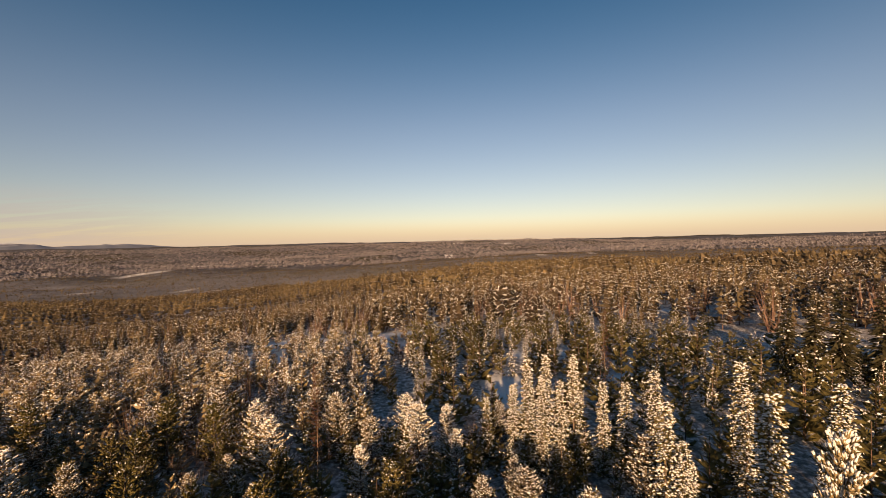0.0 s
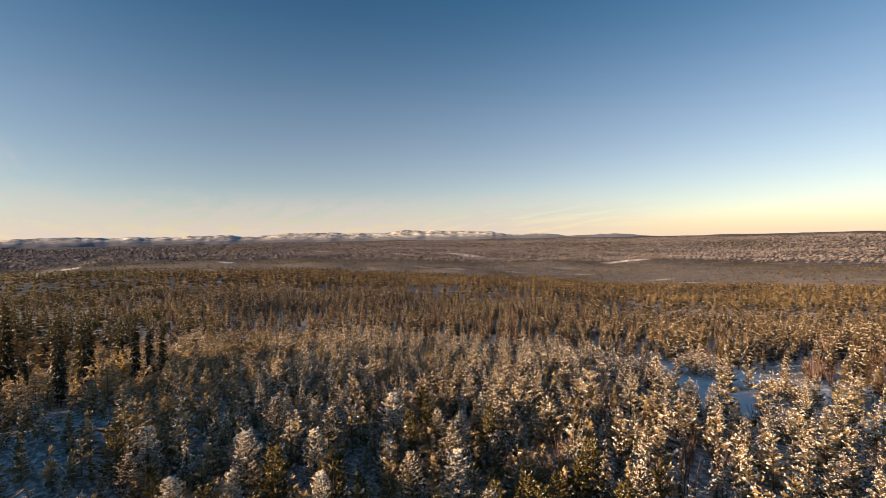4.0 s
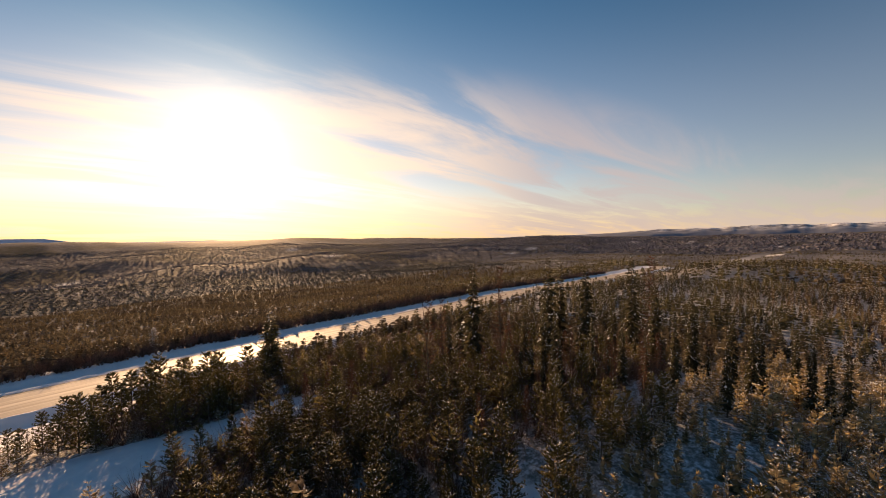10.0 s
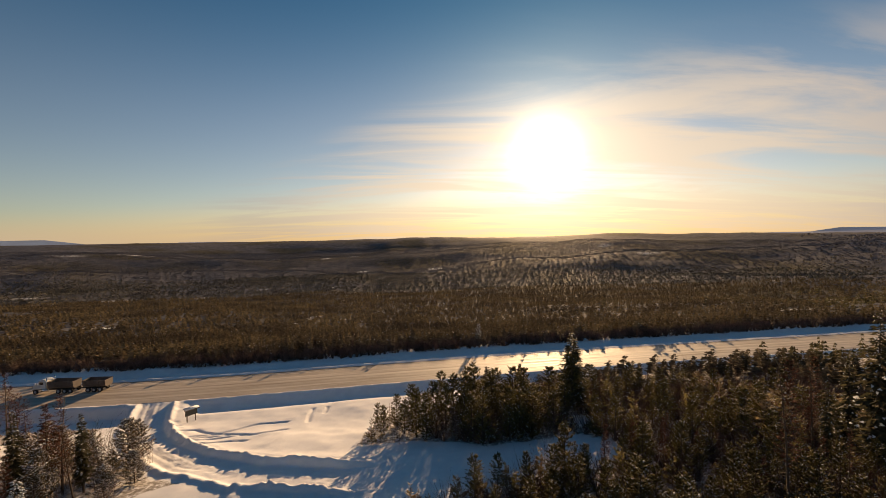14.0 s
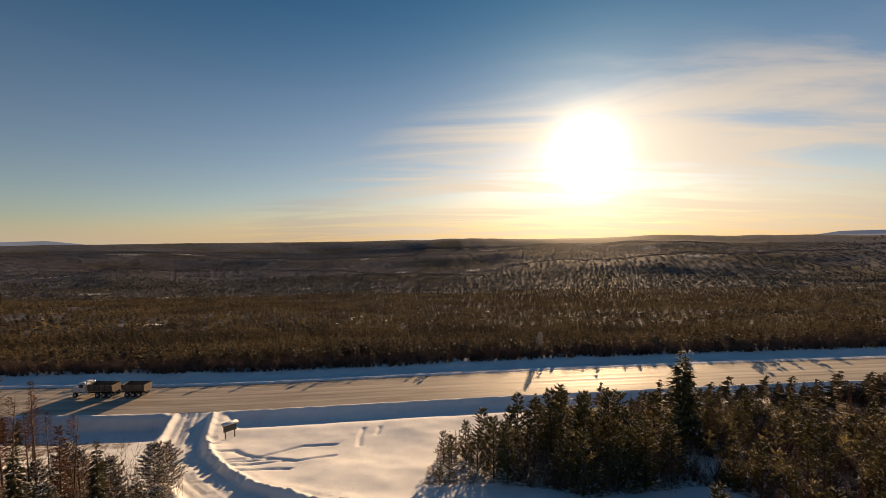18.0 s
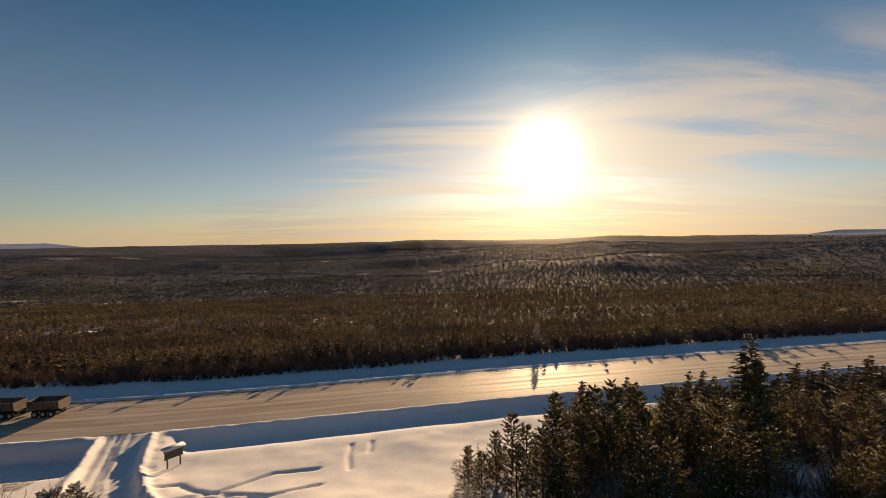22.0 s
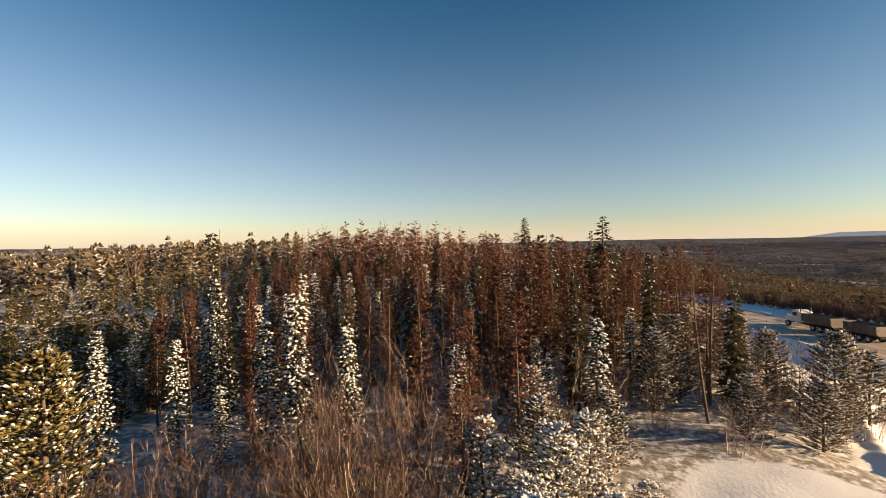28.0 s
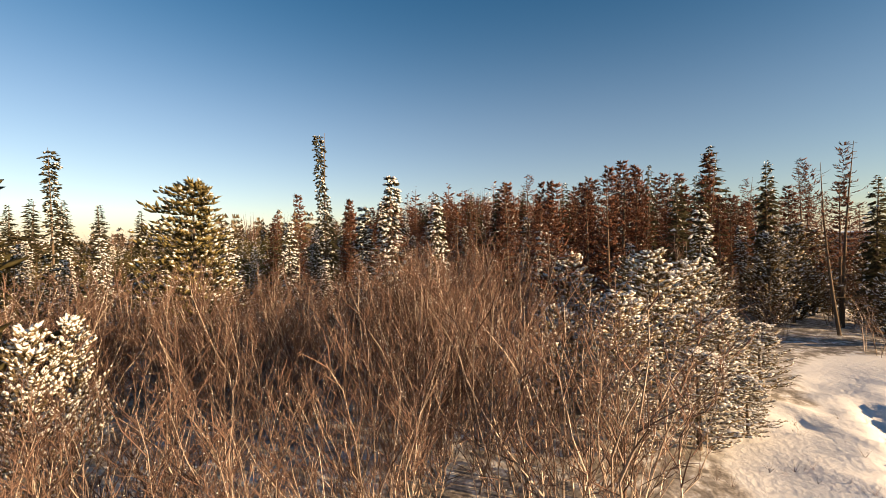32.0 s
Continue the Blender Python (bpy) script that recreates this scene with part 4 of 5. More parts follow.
grow("near_woods", 1.95, 0, 110, 13, DARK, 2.5, 4.4, 1.45, "dark young pines along the far side of the highway", DARKWOOD, 0.0, by_turn(-85, 60, joined_zone))
grow("dead_wood", 2.6, 0, 110, 14, REDS + REDS + BARE + SPRUCES[:2], 8.0, 12.0, 1.0, "stand of rust-red beetle-killed pines mixed with spruce", RUST, 0.1, by_turn(60, 95, joined_zone))
grow("undergrowth", 1.7, 0, 90, 18, MID[:5] + PINES[:2] + PLAIN[:2], 1.8, 3.4, 1.3, "low frosted pine seedlings on the open slope", FROST, 0.08, lambda x, y: (x > 12) & (x < 90) & (y > -60) & (y < -2))
grow("undergrowth", 2.6, 0, 75, 15, PLAIN, 2.5, 5.0, 1.2, "dense yellow-green young pines on the knoll", FROST, 0.40, east_side)
grow("undergrowth", 2.4, 0, 62, 16, PINES + SPRUCES, 1.5, 4.0, 1.25, "low snowy pine seedlings under the taller trees", FROST, 0.38, lambda x, y: west_side(x, y) & (y > -8))
# darker needles than the neighbouring undergrowth, the slope's shade put into their colour
grow("undergrowth", 1.6, 0, 62, 17, PINES[:3] + PLAIN + PLAIN[:2], 2.0, 3.8, 1.2, "dense frosted young pines on the slope, needles darkened for its shade", NEEDLE, 0.12, lambda x, y: west_side(x, y) & (y <= -8))
for a0, a1, text, shapes, distant, leaf in ((-180, -95, "frosted pine forest on the south slope", MID, FAR, DUSK), (-95, -50, "sunlit young pine forest to the east", MID[:8] + DENSE[:4], FAR, OLIVE),
                                            (-50, 60, "dark pine forest across the highway", DENSE, FARDARK, DARKWOOD), (60, 180, "mixed snowy forest on the west hill", MID, FAR, DUSK)):
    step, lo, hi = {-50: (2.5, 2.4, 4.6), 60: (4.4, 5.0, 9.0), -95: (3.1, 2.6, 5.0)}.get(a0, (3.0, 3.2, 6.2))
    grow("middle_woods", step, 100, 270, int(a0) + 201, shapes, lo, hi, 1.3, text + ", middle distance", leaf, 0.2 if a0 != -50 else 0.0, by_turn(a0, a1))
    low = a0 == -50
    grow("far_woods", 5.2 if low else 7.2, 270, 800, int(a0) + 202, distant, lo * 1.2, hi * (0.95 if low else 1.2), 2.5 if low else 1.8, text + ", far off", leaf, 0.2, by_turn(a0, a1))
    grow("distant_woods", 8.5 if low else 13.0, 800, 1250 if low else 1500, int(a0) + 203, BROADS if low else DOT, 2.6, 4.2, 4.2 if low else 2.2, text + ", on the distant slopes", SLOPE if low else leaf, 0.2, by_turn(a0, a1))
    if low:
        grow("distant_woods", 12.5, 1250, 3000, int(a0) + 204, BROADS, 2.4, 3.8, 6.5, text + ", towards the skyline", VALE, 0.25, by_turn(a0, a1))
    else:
        grow("distant_woods", 21.0, 1500, 3500, int(a0) + 204, BROADS, 5.5, 8.5, 5.0, text + ", towards the skyline", HAZE_WOOD, 0.2, by_turn(a0, a1))

knoll = np.random.RandomState(6)
kx, ky = 6 + 68 * knoll.rand(3600), 2 + 58 * knoll.rand(3600)
keep = ~open_ground(kx, ky)
kx, ky = kx[keep], ky[keep]
forest("brush", kx, ky, 1.6 + 2.2 * knoll.rand(len(kx)), [lod(190 + s, 0, 22, 1.0, 0, 0, trunk=False) for s in range(4)], 1.0, "leafless reddish-brown brush between the pines of the knoll", TWIG, 35, "bushes", TWIG)
grow("undergrowth", 2.3, 0, 80, 41, PLAIN, 2.0, 3.8, 1.2, "bushy young pines among the brush", NEEDLE, 0.3, lambda x, y: (x > 10) & (x < 74) & (y > 4) & (y < 62))
# leafless willows along the edge of the wood beyond the highway
edge = np.random.RandomState(5)
wx = -260 + 560 * edge.rand(4200)
wy = road_y(wx) + 15.2 + 4.0 * edge.rand(4200) ** 1.5
forest("willow_thicket", wx, wy, 1.8 + 2.0 * edge.rand(4200), [lod(170 + s, 0, 26, 1.0, 0, 0, trunk=False) for s in range(4)], 1.0, "reddish leafless willows along the edge of the dark wood", TWIG, 31, "bushes", TWIG)


# dry stubble poking through the trodden snow of the clearing
blade = np.random.RandomState(9)
sx, sy = -17.5 + 8 * blade.rand(420), 14.5 + 8.5 * blade.rand(420)
keep = fnoise(sx / 1.4, sy / 1.4, 93, 2) > 0.5
forest("dry_grass", sx[keep], sy[keep], 0.12 + 0.3 * blade.rand(int(keep.sum())), [lod(180 + s, 0, 7, 1.2, 0, 0, trunk=False) for s in range(4)], 1.0, "dry grass and twigs poking through the snow", TWIG, 33, "grass", TWIG)


# ---- single trees ----
PLACED = []


def spot(x, y, gap):
    """True where nothing stands within gap metres yet; remembers the place."""
    if any((x - a) ** 2 + (y - b) ** 2 < gap * gap for a, b in PLACED):
        return False
    PLACED.append((x, y))
    return True


def stand(kind, x, y, tip=None, h=None, wide=1.0, label="", group="", lean=(0, 0)):
    PLACED.append((x, y))
    return plant(kind, x, y, tip, h, wide, label, group, lean)


# the tall spruces on the knoll towards the highway
TALL = "tall spruces on the knoll"
for x, y, tip, wide in ((49.6, 23.9, 20.9, 1.15), (57.4, 15.5, 21.8, 1.15), (61.3, 15.9, 21.0, 1.0), (59.7, 10.6, 20.9, 1.05), (74.9, 10.2, 21.9, 0.9), (72.0, 5.4, 17.4, 1.0),
                        (56.0, 19.0, 15.0, 0.9), (64.0, 8.5, 16.0, 0.9), (51.0, 28.0, 15.5, 1.0), (45.5, 25.0, 14.0, 0.8)):
    stand("tall_spruce_tree", x, y, tip=tip, wide=wide, group=TALL)
for x, y, tip in ((49.5, 18.4, 21.1), (35.2, 17.9, 18.6), (76.5, 7.6, 22.0), (46.0, 27.0, 16.0)):
    stand("bare_pine_tree", x, y, tip=tip, label="half-dead pine with a thin twiggy crown on the knoll")
for i, (x, y, tip) in enumerate(((65.0, -2.0, 17.5), (60.0, -9.3, 15.4), (62.0, -9.8, 14.5), (60.5, -14.4, 13.5), (60.6, -15.8, 13.2), (60.9, -17.2, 13.1), (66.0, -12.5, 13.8), (54.5, -3.0, 16.0), (52.0, 2.0, 15.0), (50.0, -1.5, 14.0), (48.5, 4.0, 15.5),
                                 (46.0, 1.0, 13.0), (53.0, -8.5, 14.0), (62.0, -7.0, 16.0), (64.0, -2.0, 17.0), (47.0, 8.0, 16.0), (49.0, 11.0, 17.5), (44.0, 5.5, 13.5))):
    stand("tall_spruce_tree", x, y, tip=tip, wide=0.85, label="slim dark spruce with a dusting of snow on the knoll", group="slim spruces")
stand("tall_spruce_tree", 27.8, 47.6, tip=14.0, wide=2.0, label="bushy dark spruce beside the highway")

stand("snowy_pine_tree", 19.8, 97.4, h=5.5, wide=0.8, label="frosted young pine at the foot of the far wood")

# landmarks of the west wood
stand("tall_spruce_tree", -44.7, 27.7, tip=16.4, wide=1.35, label="dense dark spire of spruce, snowy towards its foot")
stand("tall_spruce_tree", -82.0, 28.9, tip=18.6, wide=1.5, label="dark spruce rising over the red pines")
stand("column_spruce_tree", -28.2, -0.3, tip=15.1, wide=0.8, lean=(1.5, 2))
stand("column_spruce_tree", -23.5, -13.9, tip=13.9, wide=0.9, label="thin spruce with snow-caked tufts and a broad snowy skirt")
stand("round_pine_tree", -18.8, -1.3, tip=10.9, wide=1.2, label="stout pine with a lopsided snow-plastered crown")
stand("bare_pine_tree", -31.4, 28.8, tip=13.7, wide=1.0, label="pine with long bare drooping limbs")
stand("bare_pine_tree", -28.5, 26.7, tip=12.3, wide=1.0, lean=(4, -7), label="leaning dead pine beside the snowy clearing")
stand("bare_pine_tree", -38.0, 11.9, tip=13.7)
stand("dead_pine_tree", -45.5, 21.8, tip=14.8, wide=1.25, label="red dead pine with a dark bushy top")
stand("crown_pine_tree", -19.1, 11.9, tip=9.3, wide=1.0)
for x, y, tip, wide in ((-34.1, 18.6, 13.4, 1.15), (-38.2, 21.8, 13.4, 1.05), (-33.7, 17.7, 13.6, 1.2), 
                         (-59.9, 33.4, 13.9, 1.0), (-42.0, 21.1, 12.9, 1.1), (-62.1, 19.5, 15.4, 1.1)):
    stand("dead_pine_tree", x, y, tip=tip, wide=wide, group="beetle-killed pines")
for x, y, tip in ((-49.4, 37.9, 13.0), (-48.8, 35.4, 12.1), (-46.7, 31.5, 13.8), (-51.2, 39.4, 10.7), (-53.7, 34.0, 12.9), (-48.5, 30.1, 12.3), (-52.6, 40.1, 13.6), (-55.0, 39.2, 12.3), (-50.9, 43.5, 11.6), (-56.0, 44.1, 12.7), (-47.6, 40.7, 10.8), (-45.9, 36.8, 12.3), (-44.2, 39.0, 9.7)):
    stand("bare_pine_tree", x, y, tip=tip, wide=1.0, label="thin dead pine on a tall bare trunk", group="thin dead pines above the track")
for x, y, tip, wide in ((-56.0, 35.1, 13.2, 1.1), (-55.0, 36.5, 13.0, 1.0), (-50.9, 35.4, 12.8, 1.2), (-50.3, 36.9, 13.4, 1.1), (-41.7, 32.3, 12.0, 1.1), (-49.4, 30.5, 11.5, 1.3), (-44.6, 30.4, 11.5, 1.3), (-42.6, 28.4, 11.8, 1.2), (-47.2, 33.6, 12.6, 1.2)):
    stand("dead_pine_tree", x, y, tip=tip, wide=wide, label="dark rust-brown dead pine above the snowy track", group="beetle-killed pines")
stand("bare_pine_tree", -36.6, 30.1, tip=13.7, wide=1.0, lean=(3, -4), label="leaning dead pine with a thin top")
for x, y, tip in ((-40.1, 0.4, 11.9), (-43.2, 3.7, 11.6), (-43.5, 6.2, 9.9), (-38.1, 2.6, 9.0), (-46.5, -0.2, 11.2), (-49.3, 6.5, 10.7), (-45.3, 9.9, 10.1), (-40.9, -4.7, 10.1),
                  (-24.5, -4.1, 9.5), (-23.9, -11.3, 9.0), (-25.6, -15.7, 8.6), (-29.7, -8.0, 9.4), (-33.0, -3.5, 9.7), (-20.7, -9.7, 7.9), (-26.3, -6.9, 8.3)):
    stand("spruce_tree", x, y, tip=tip, wide=1.0, group="snowy spruces of the west wood")
# frosted pine clump by the clearing
for x, y, tip, wide in ((-18.6, 14.9, 8.0, 1.35), (-16.4, 13.4, 7.0, 1.5), (-20.4, 16.6, 7.6, 1.3), (-17.3, 16.2, 6.4, 1.7), (-19.5, 12.6, 7.9, 1.2), (-24.0, 18.9, 7.1, 1.3), (-15.0, 14.8, 5.8, 1.8), (-16.6, 11.8, 6.6, 1.4),
                        (-14.4, 13.0, 5.4, 1.8), (-19.1, 18.2, 5.7, 1.6), (-22.4, 15.3, 7.5, 1.3), (-15.8, 16.2, 5.0, 1.9), (-17.6, 13.8, 6.8, 1.6), (-29.1, 21.1, 7.9, 1.2), (-30.2, 24.5, 8.6, 1.1), (-27.9, 23.6, 7.2, 1.3), (-31.9, 26.7, 9.0, 1.1), (-33.0, 30.1, 9.7, 1.1),
                        (-29.7, 30.8, 8.8, 1.2), (-35.3, 33.4, 8.3, 1.2), (-26.3, 27.4, 6.8, 1.4), (-26.6, 16.0, 7.5, 1.3), (-31.2, 28.7, 8.1, 1.2), (-27.9, 29.4, 7.2, 1.3), (-34.1, 27.4, 8.6, 1.1), (-36.4, 30.5, 8.8, 1.1),
                        (-27.0, 33.0, 7.2, 1.3), (-29.0, 34.8, 8.3, 1.2), (-25.6, 30.7, 6.6, 1.4), (-31.2, 35.7, 9.2, 1.1), (-33.9, 37.2, 9.0, 1.1), (-27.6, 35.9, 6.1, 1.4), (-30.1, 38.1, 6.8, 1.3), (-31.9, 33.0, 7.9, 1.2), (-38.2, 35.0, 8.1, 1.1), (-33.0, 23.8, 7.9, 1.1)):
    if x < -23 and y > 20 and int(x * 10) % 3 == 0:
        PLACED.append((x, y))
        shrub(x, y, (tip - zat(x, y)) * 0.86, 1.0, "leafless brown alders among the frosted pines")
    else:
        stand("snowy_pine_tree" if x > -22 and y < 18.5 else "frosted_pine_tree", x, y, tip=tip, wide=wide, group="frosted pine clump")
stand("snowy_pine_tree", -10.4, 2.6, tip=7.1, wide=0.8, label="snow-caked young pine at the edge of the alders")
stand("snowy_pine_tree", -12.2, 1.2, tip=6.9, wide=0.8, label="snow-caked young pine at the edge of the alders")

# white spruces and big pine south of the lookout
for x, y, tip, wide in ((-13.5, -38.0, 11.8, 1.0), (-15.4, -37.8, 11.6, 1.0), (-12.2, -38.0, 11.4, 1.0), (-14.2, -37.0, 10.1, 0.95), (-12.9, -37.0, 10.6, 0.9), (-11.2, -38.2, 9.6, 1.1), (-16.9, -36.5, 10.1, 1.0), (-18.2, -35.9, 10.2, 1.25),
                        (-17.2, -29.8, 11.4, 1.2), (-20.6, -27.3, 12.6, 1.2), (-17.6, -29.0, 9.6, 1.2), (-22.5, -31.0, 11.0, 1.1), (-24.6, -34.0, 12.0, 1.1), (-20.8, -37.0, 10.6, 1.2), (-27.0, -30.0, 11.8, 1.2), (-9.6, -40.0, 8.0, 1.2)):
    stand("white_spruce_tree", x, y, tip=tip, wide=wide, group="white spruces")
stand("snowy_pine_tree", -18.6, -22.2, tip=13.0, wide=0.5, label="large pine with heavy snow lumps on its boughs")
stand("snowy_pine_tree", -21.4, -20.6, tip=12.2, wide=0.5, label="large pine with heavy snow lumps on its boughs")
for x, y, tip in ((-48.7, -50.2, 14.5), (-47.3, -51.8, 13.8), (-50.8, -47.8, 14.5), (-53.1, -44.8, 14.0), (-45.6, -53.4, 12.4), (-55.6, -41.0, 13.2)):
    stand("tall_spruce_tree", x, y, tip=tip, wide=1.5, label="dark snow-flecked spruce at the edge of the south slope", group="dark spruces of the south slope")
stand("bare_pine_tree", 1.6, -34.7, tip=12.5, wide=0.5, label="bare leaning grey snag")
stand("bare_pine_tree", -21.0, -45.0, tip=13.5, wide=0.6, label="bare grey snag above the young spruces")

# pines by the lot and along the verge
for x, y, tip, wide in ((-1.2, 43.2, 5.8, 1.1), (-0.2, 41.6, 6.1, 1.2), (1.4, 44.0, 6.7, 1.1), (2.6, 41.2, 7.0, 1.1), (4.0, 43.4, 7.5, 1.1), (5.6, 41.0, 8.0, 1.1), (6.6, 43.8, 8.4, 1.1),
                        (8.2, 41.6, 8.9, 1.1), (9.4, 44.2, 9.3, 1.1), (10.8, 42.0, 9.8, 1.1), (12.4, 44.4, 10.6, 1), (13.6, 42.2, 9.0, 1.1), (15.0, 45.0, 9.4, 1.1), (16.4, 42.6, 8.6, 1.1), (18.2, 45.2, 9.8, 1.1), (19.4, 43.0, 8.6, 1.1),
                        (3.4, 46.4, 7.3, 1.2), (7.8, 47.0, 8.8, 1.1), (11.8, 47.4, 9.2, 1.1), (16.2, 48.0, 8.8, 1.1), (20.2, 47.6, 9.0, 1.1), (23.8, 46.2, 9.4, 1.1), (25.2, 43.4, 9.0, 1.1), (27.2, 46.0, 11.2, 1)):
    stand("pine_tree", x, y, tip=tip, wide=wide, label="dark bushy pine at the edge of the snowy lot", group="pines beside the lot")

fill = np.random.RandomState(7)


def fill_zone(count, x0, x1, y0, y1, gap, kinds, lo, hi, group, where=None, level=None):
    made = tries = 0
    while made < count and tries < count * 14:
        tries += 1
        x, y = x0 + (x1 - x0) * fill.rand(), y0 + (y1 - y0) * fill.rand()
        if bool(open_ground(np.array([x]), np.array([y]))[0]) or (where and not where(x, y)) or not spot(x, y, gap):
            continue
        kind = kinds[fill.randint(len(kinds))]
        h = lo + (hi - lo) * fill.rand()
        if level:
            h = max(3.0, min(h, (level(x, y) - zat(x, y)) * (0.72 + 0.28 * fill.rand())))
        if kind == "shrub":
            shrub(x, y, h * 0.72, 0.9 + 0.4 * fill.rand())
        else:
            plant(kind, x, y, h=h, wide=0.85 + 0.4 * fill.rand(), group=group)
        made += 1


def over_way(x, y):
    return math.hypot(x + 5, y - 8) > 9


def west_level(x, y):
    """The even height of the old stand's tops."""
    return 8.6 + 0.11 * math.hypot(x + 4.7, y - 10.6) + (2.0 if y > 9 else 0.0)


fill_zone(110, 23, 62, 31, 58, 1.6, ["pine_tree", "pine_tree", "shrub", "shrub", "shrub", "bare_pine_tree"], 3.8, 6.4, "trees beside the highway")
fill_zone(36, 2, 24, 34, 50, 1.5, ["shrub", "shrub", "pine_tree"], 5.0, 7.0, "trees beside the highway", lambda x, y: y < 44)
fill_zone(40, 42, 70, -3, 26, 1.7, ["tall_spruce_tree", "bare_pine_tree", "bare_pine_tree", "dead_pine_tree"], 4.5, 7.5, "slim spruces")
fill_zone(110, 22, 70, 3, 36, 1.6, ["pine_tree", "pine_tree", "shrub", "shrub", "dead_pine_tree"], 3.4, 6.0, "mixed trees on the knoll")
fill_zone(135, 8, 46, -6, 30, 1.6, ["pine_tree", "pine_tree", "pine_tree", "pine_tree", "shrub"], 3.4, 6.2, "young pines below the knoll")
fill_zone(150, -18, 34, -44, -14, 1.5, ["pine_tree", "pine_tree", "frosted_pine_tree", "frosted_pine_tree", "snowy_pine_tree", "shrub"], 3.0, 5.2, "young pines south of the lookout")
fill_zone(46, -48, -10, -32, -4, 2.1, ["pine_tree", "spruce_tree", "white_spruce_tree", "shrub"], 3.2, 5.5, "snowy trees south-west of the lookout", over_way)
# added trees, mostly out of view, that throw shade on the south slope
fill_zone(34, -10, 14, -12, 6, 2.2, ["pine_tree", "pine_tree", "spruce_tree"], 5.0, 9.0, "young pines under the lookout", lambda x, y: math.hypot(x + 5, y - 10) > 10.5)
fill_zone(46, -60, -24, -8, 30, 1.8, ["spruce_tree"], 4.0, 7.5, "young spruces under the dead pines", lambda x, y: math.hypot(x + 5, y - 10.5) > 19)
fill_zone(190, -66, -29, -8, 40, 1.5, ["dead_pine_tree", "dead_pine_tree", "dead_pine_tree", "bare_pine_tree", "dead_pine_tree", "bare_pine_tree", "tall_spruce_tree"], 7.0, 12.5, "beetle-killed pines",
          lambda x, y: y < 31 or x < -50, west_level)
fill_zone(26, -34, -24, 0, 20, 1.7, ["dead_pine_tree", "dead_pine_tree", "shrub", "shrub", "spruce_tree"], 4.0, 8.5, "undergrowth of the west wood")

# alder thicket below the lookout
for i in range(300):
    a, r = radians(72 + 80 * fill.rand()), 5.6 + 12.4 * fill.rand() ** 0.8
    x, y = -4.8 - r * math.sin(a), 10.6 + r * math.cos(a)
    if not (x < -13.2 and y > 11.0) and float(fnoise(x / 2.2 + 0.4, y / 2.2, 87, 2)) < 0.66 and spot(x, y, 0.72):
        shrub(x, y, (3.6 if a > radians(108) else 4.4) + 1.1 * fill.rand() - 0.18 * (12 - r if r < 12 else 0), 0.85 + 0.35 * fill.rand(), near=True)
for x, y, h in ((-30, 14, 3.5), (-32, 24, 3.4), (-29, 21.5, 3.2), (-36, 17, 3.6), (-39, 14, 3.8), (-24.5, 25.5, 3.0), (-28.5, 12, 4.2), (-33, 8.5, 4.0), (-35.5, 13.5, 4.0), (-31, 6, 3.6), (-42, 20, 4.0)):
    shrub(x, y, h, 1.2)


# ---- roadside sign shelter ----
def box(bm, sx, sy, sz, m, bevel=0.0):
    made = bmesh.ops.create_cube(bm, size=1.0, matrix=m @ Matrix.Diagonal((sx, sy, sz, 1)))
    if bevel:
        edges = {e for v in made["verts"] for e in v.link_edges}
        bmesh.ops.bevel(bm, geom=list(edges), offset=bevel, segments=2, affect="EDGES")


def bm_part(name, build, material, parent, label="", smooth=False):
    bm = bmesh.new()
    build(bm)
    me = bpy.data.meshes.new(name)
    bm.to_mesh(me)
    bm.free()
    me.materials.append(material)
    if smooth:
        for p in me.polygons:
            p.use_smooth = True
    return part(name, me, parent, label)


WOOD = plain("weathered_wood", ((0.3, (0.09, 0.065, 0.045)), (0.7, (0.20, 0.15, 0.11))), 5.0, 0.8, 0.2, 0.01, (1, 1, 0.15))
PANEL = plain("dark_sign_panel", ((0.3, (0.028, 0.032, 0.030)), (0.7, (0.055, 0.058, 0.052))), 2.0, 0.5, 0.4)
CAP = plain("settled_snow", ((0.3, (0.80, 0.80, 0.82)), (0.7, (0.88, 0.88, 0.88))), 4.0, 0.7, 0.2, 0.03)


def sign_shelter(x, y, turn):
    ob = new("sign_shelter", None)
    ob.matrix_world = pose(x, y, zat(x, y), 0, 0, turn)
    tagged(ob, "dark roofed information board on two posts, snow on its roof", "sign")
    for sx in (-0.62, 0.62):
        bm_part("post", lambda bm: box(bm, 0.13, 0.13, 2.2, pose(sx, 0, 0.95), 0.012), WOOD, ob)
    bm_part("panel", lambda bm: box(bm, 1.75, 0.09, 0.72, pose(0, -0.03, 1.42), 0.01), PANEL, ob)
    for sz in (1.04, 1.80):
        bm_part("rail", lambda bm: box(bm, 1.85, 0.13, 0.08, pose(0, -0.02, sz), 0.008), WOOD, ob)
    bm_part("beam", lambda bm: box(bm, 1.95, 0.12, 0.13, pose(0, 0, 1.97), 0.01), WOOD, ob)
    for sy in (-1, 1):
        bm_part("roof_board", lambda bm: box(bm, 2.15, 0.62, 0.05, pose(0, sy * 0.28, 2.08, -sy * 18), 0.008), WOOD, ob)
        bm_part("snow_cap", lambda bm: box(bm, 2.10, 0.60, 0.15, pose(0, sy * 0.27, 2.18, -sy * 18), 0.06), CAP, ob, "thick white snow on the roof", True)
    return ob


sign_shelter(-32.0, 53.1, 50)

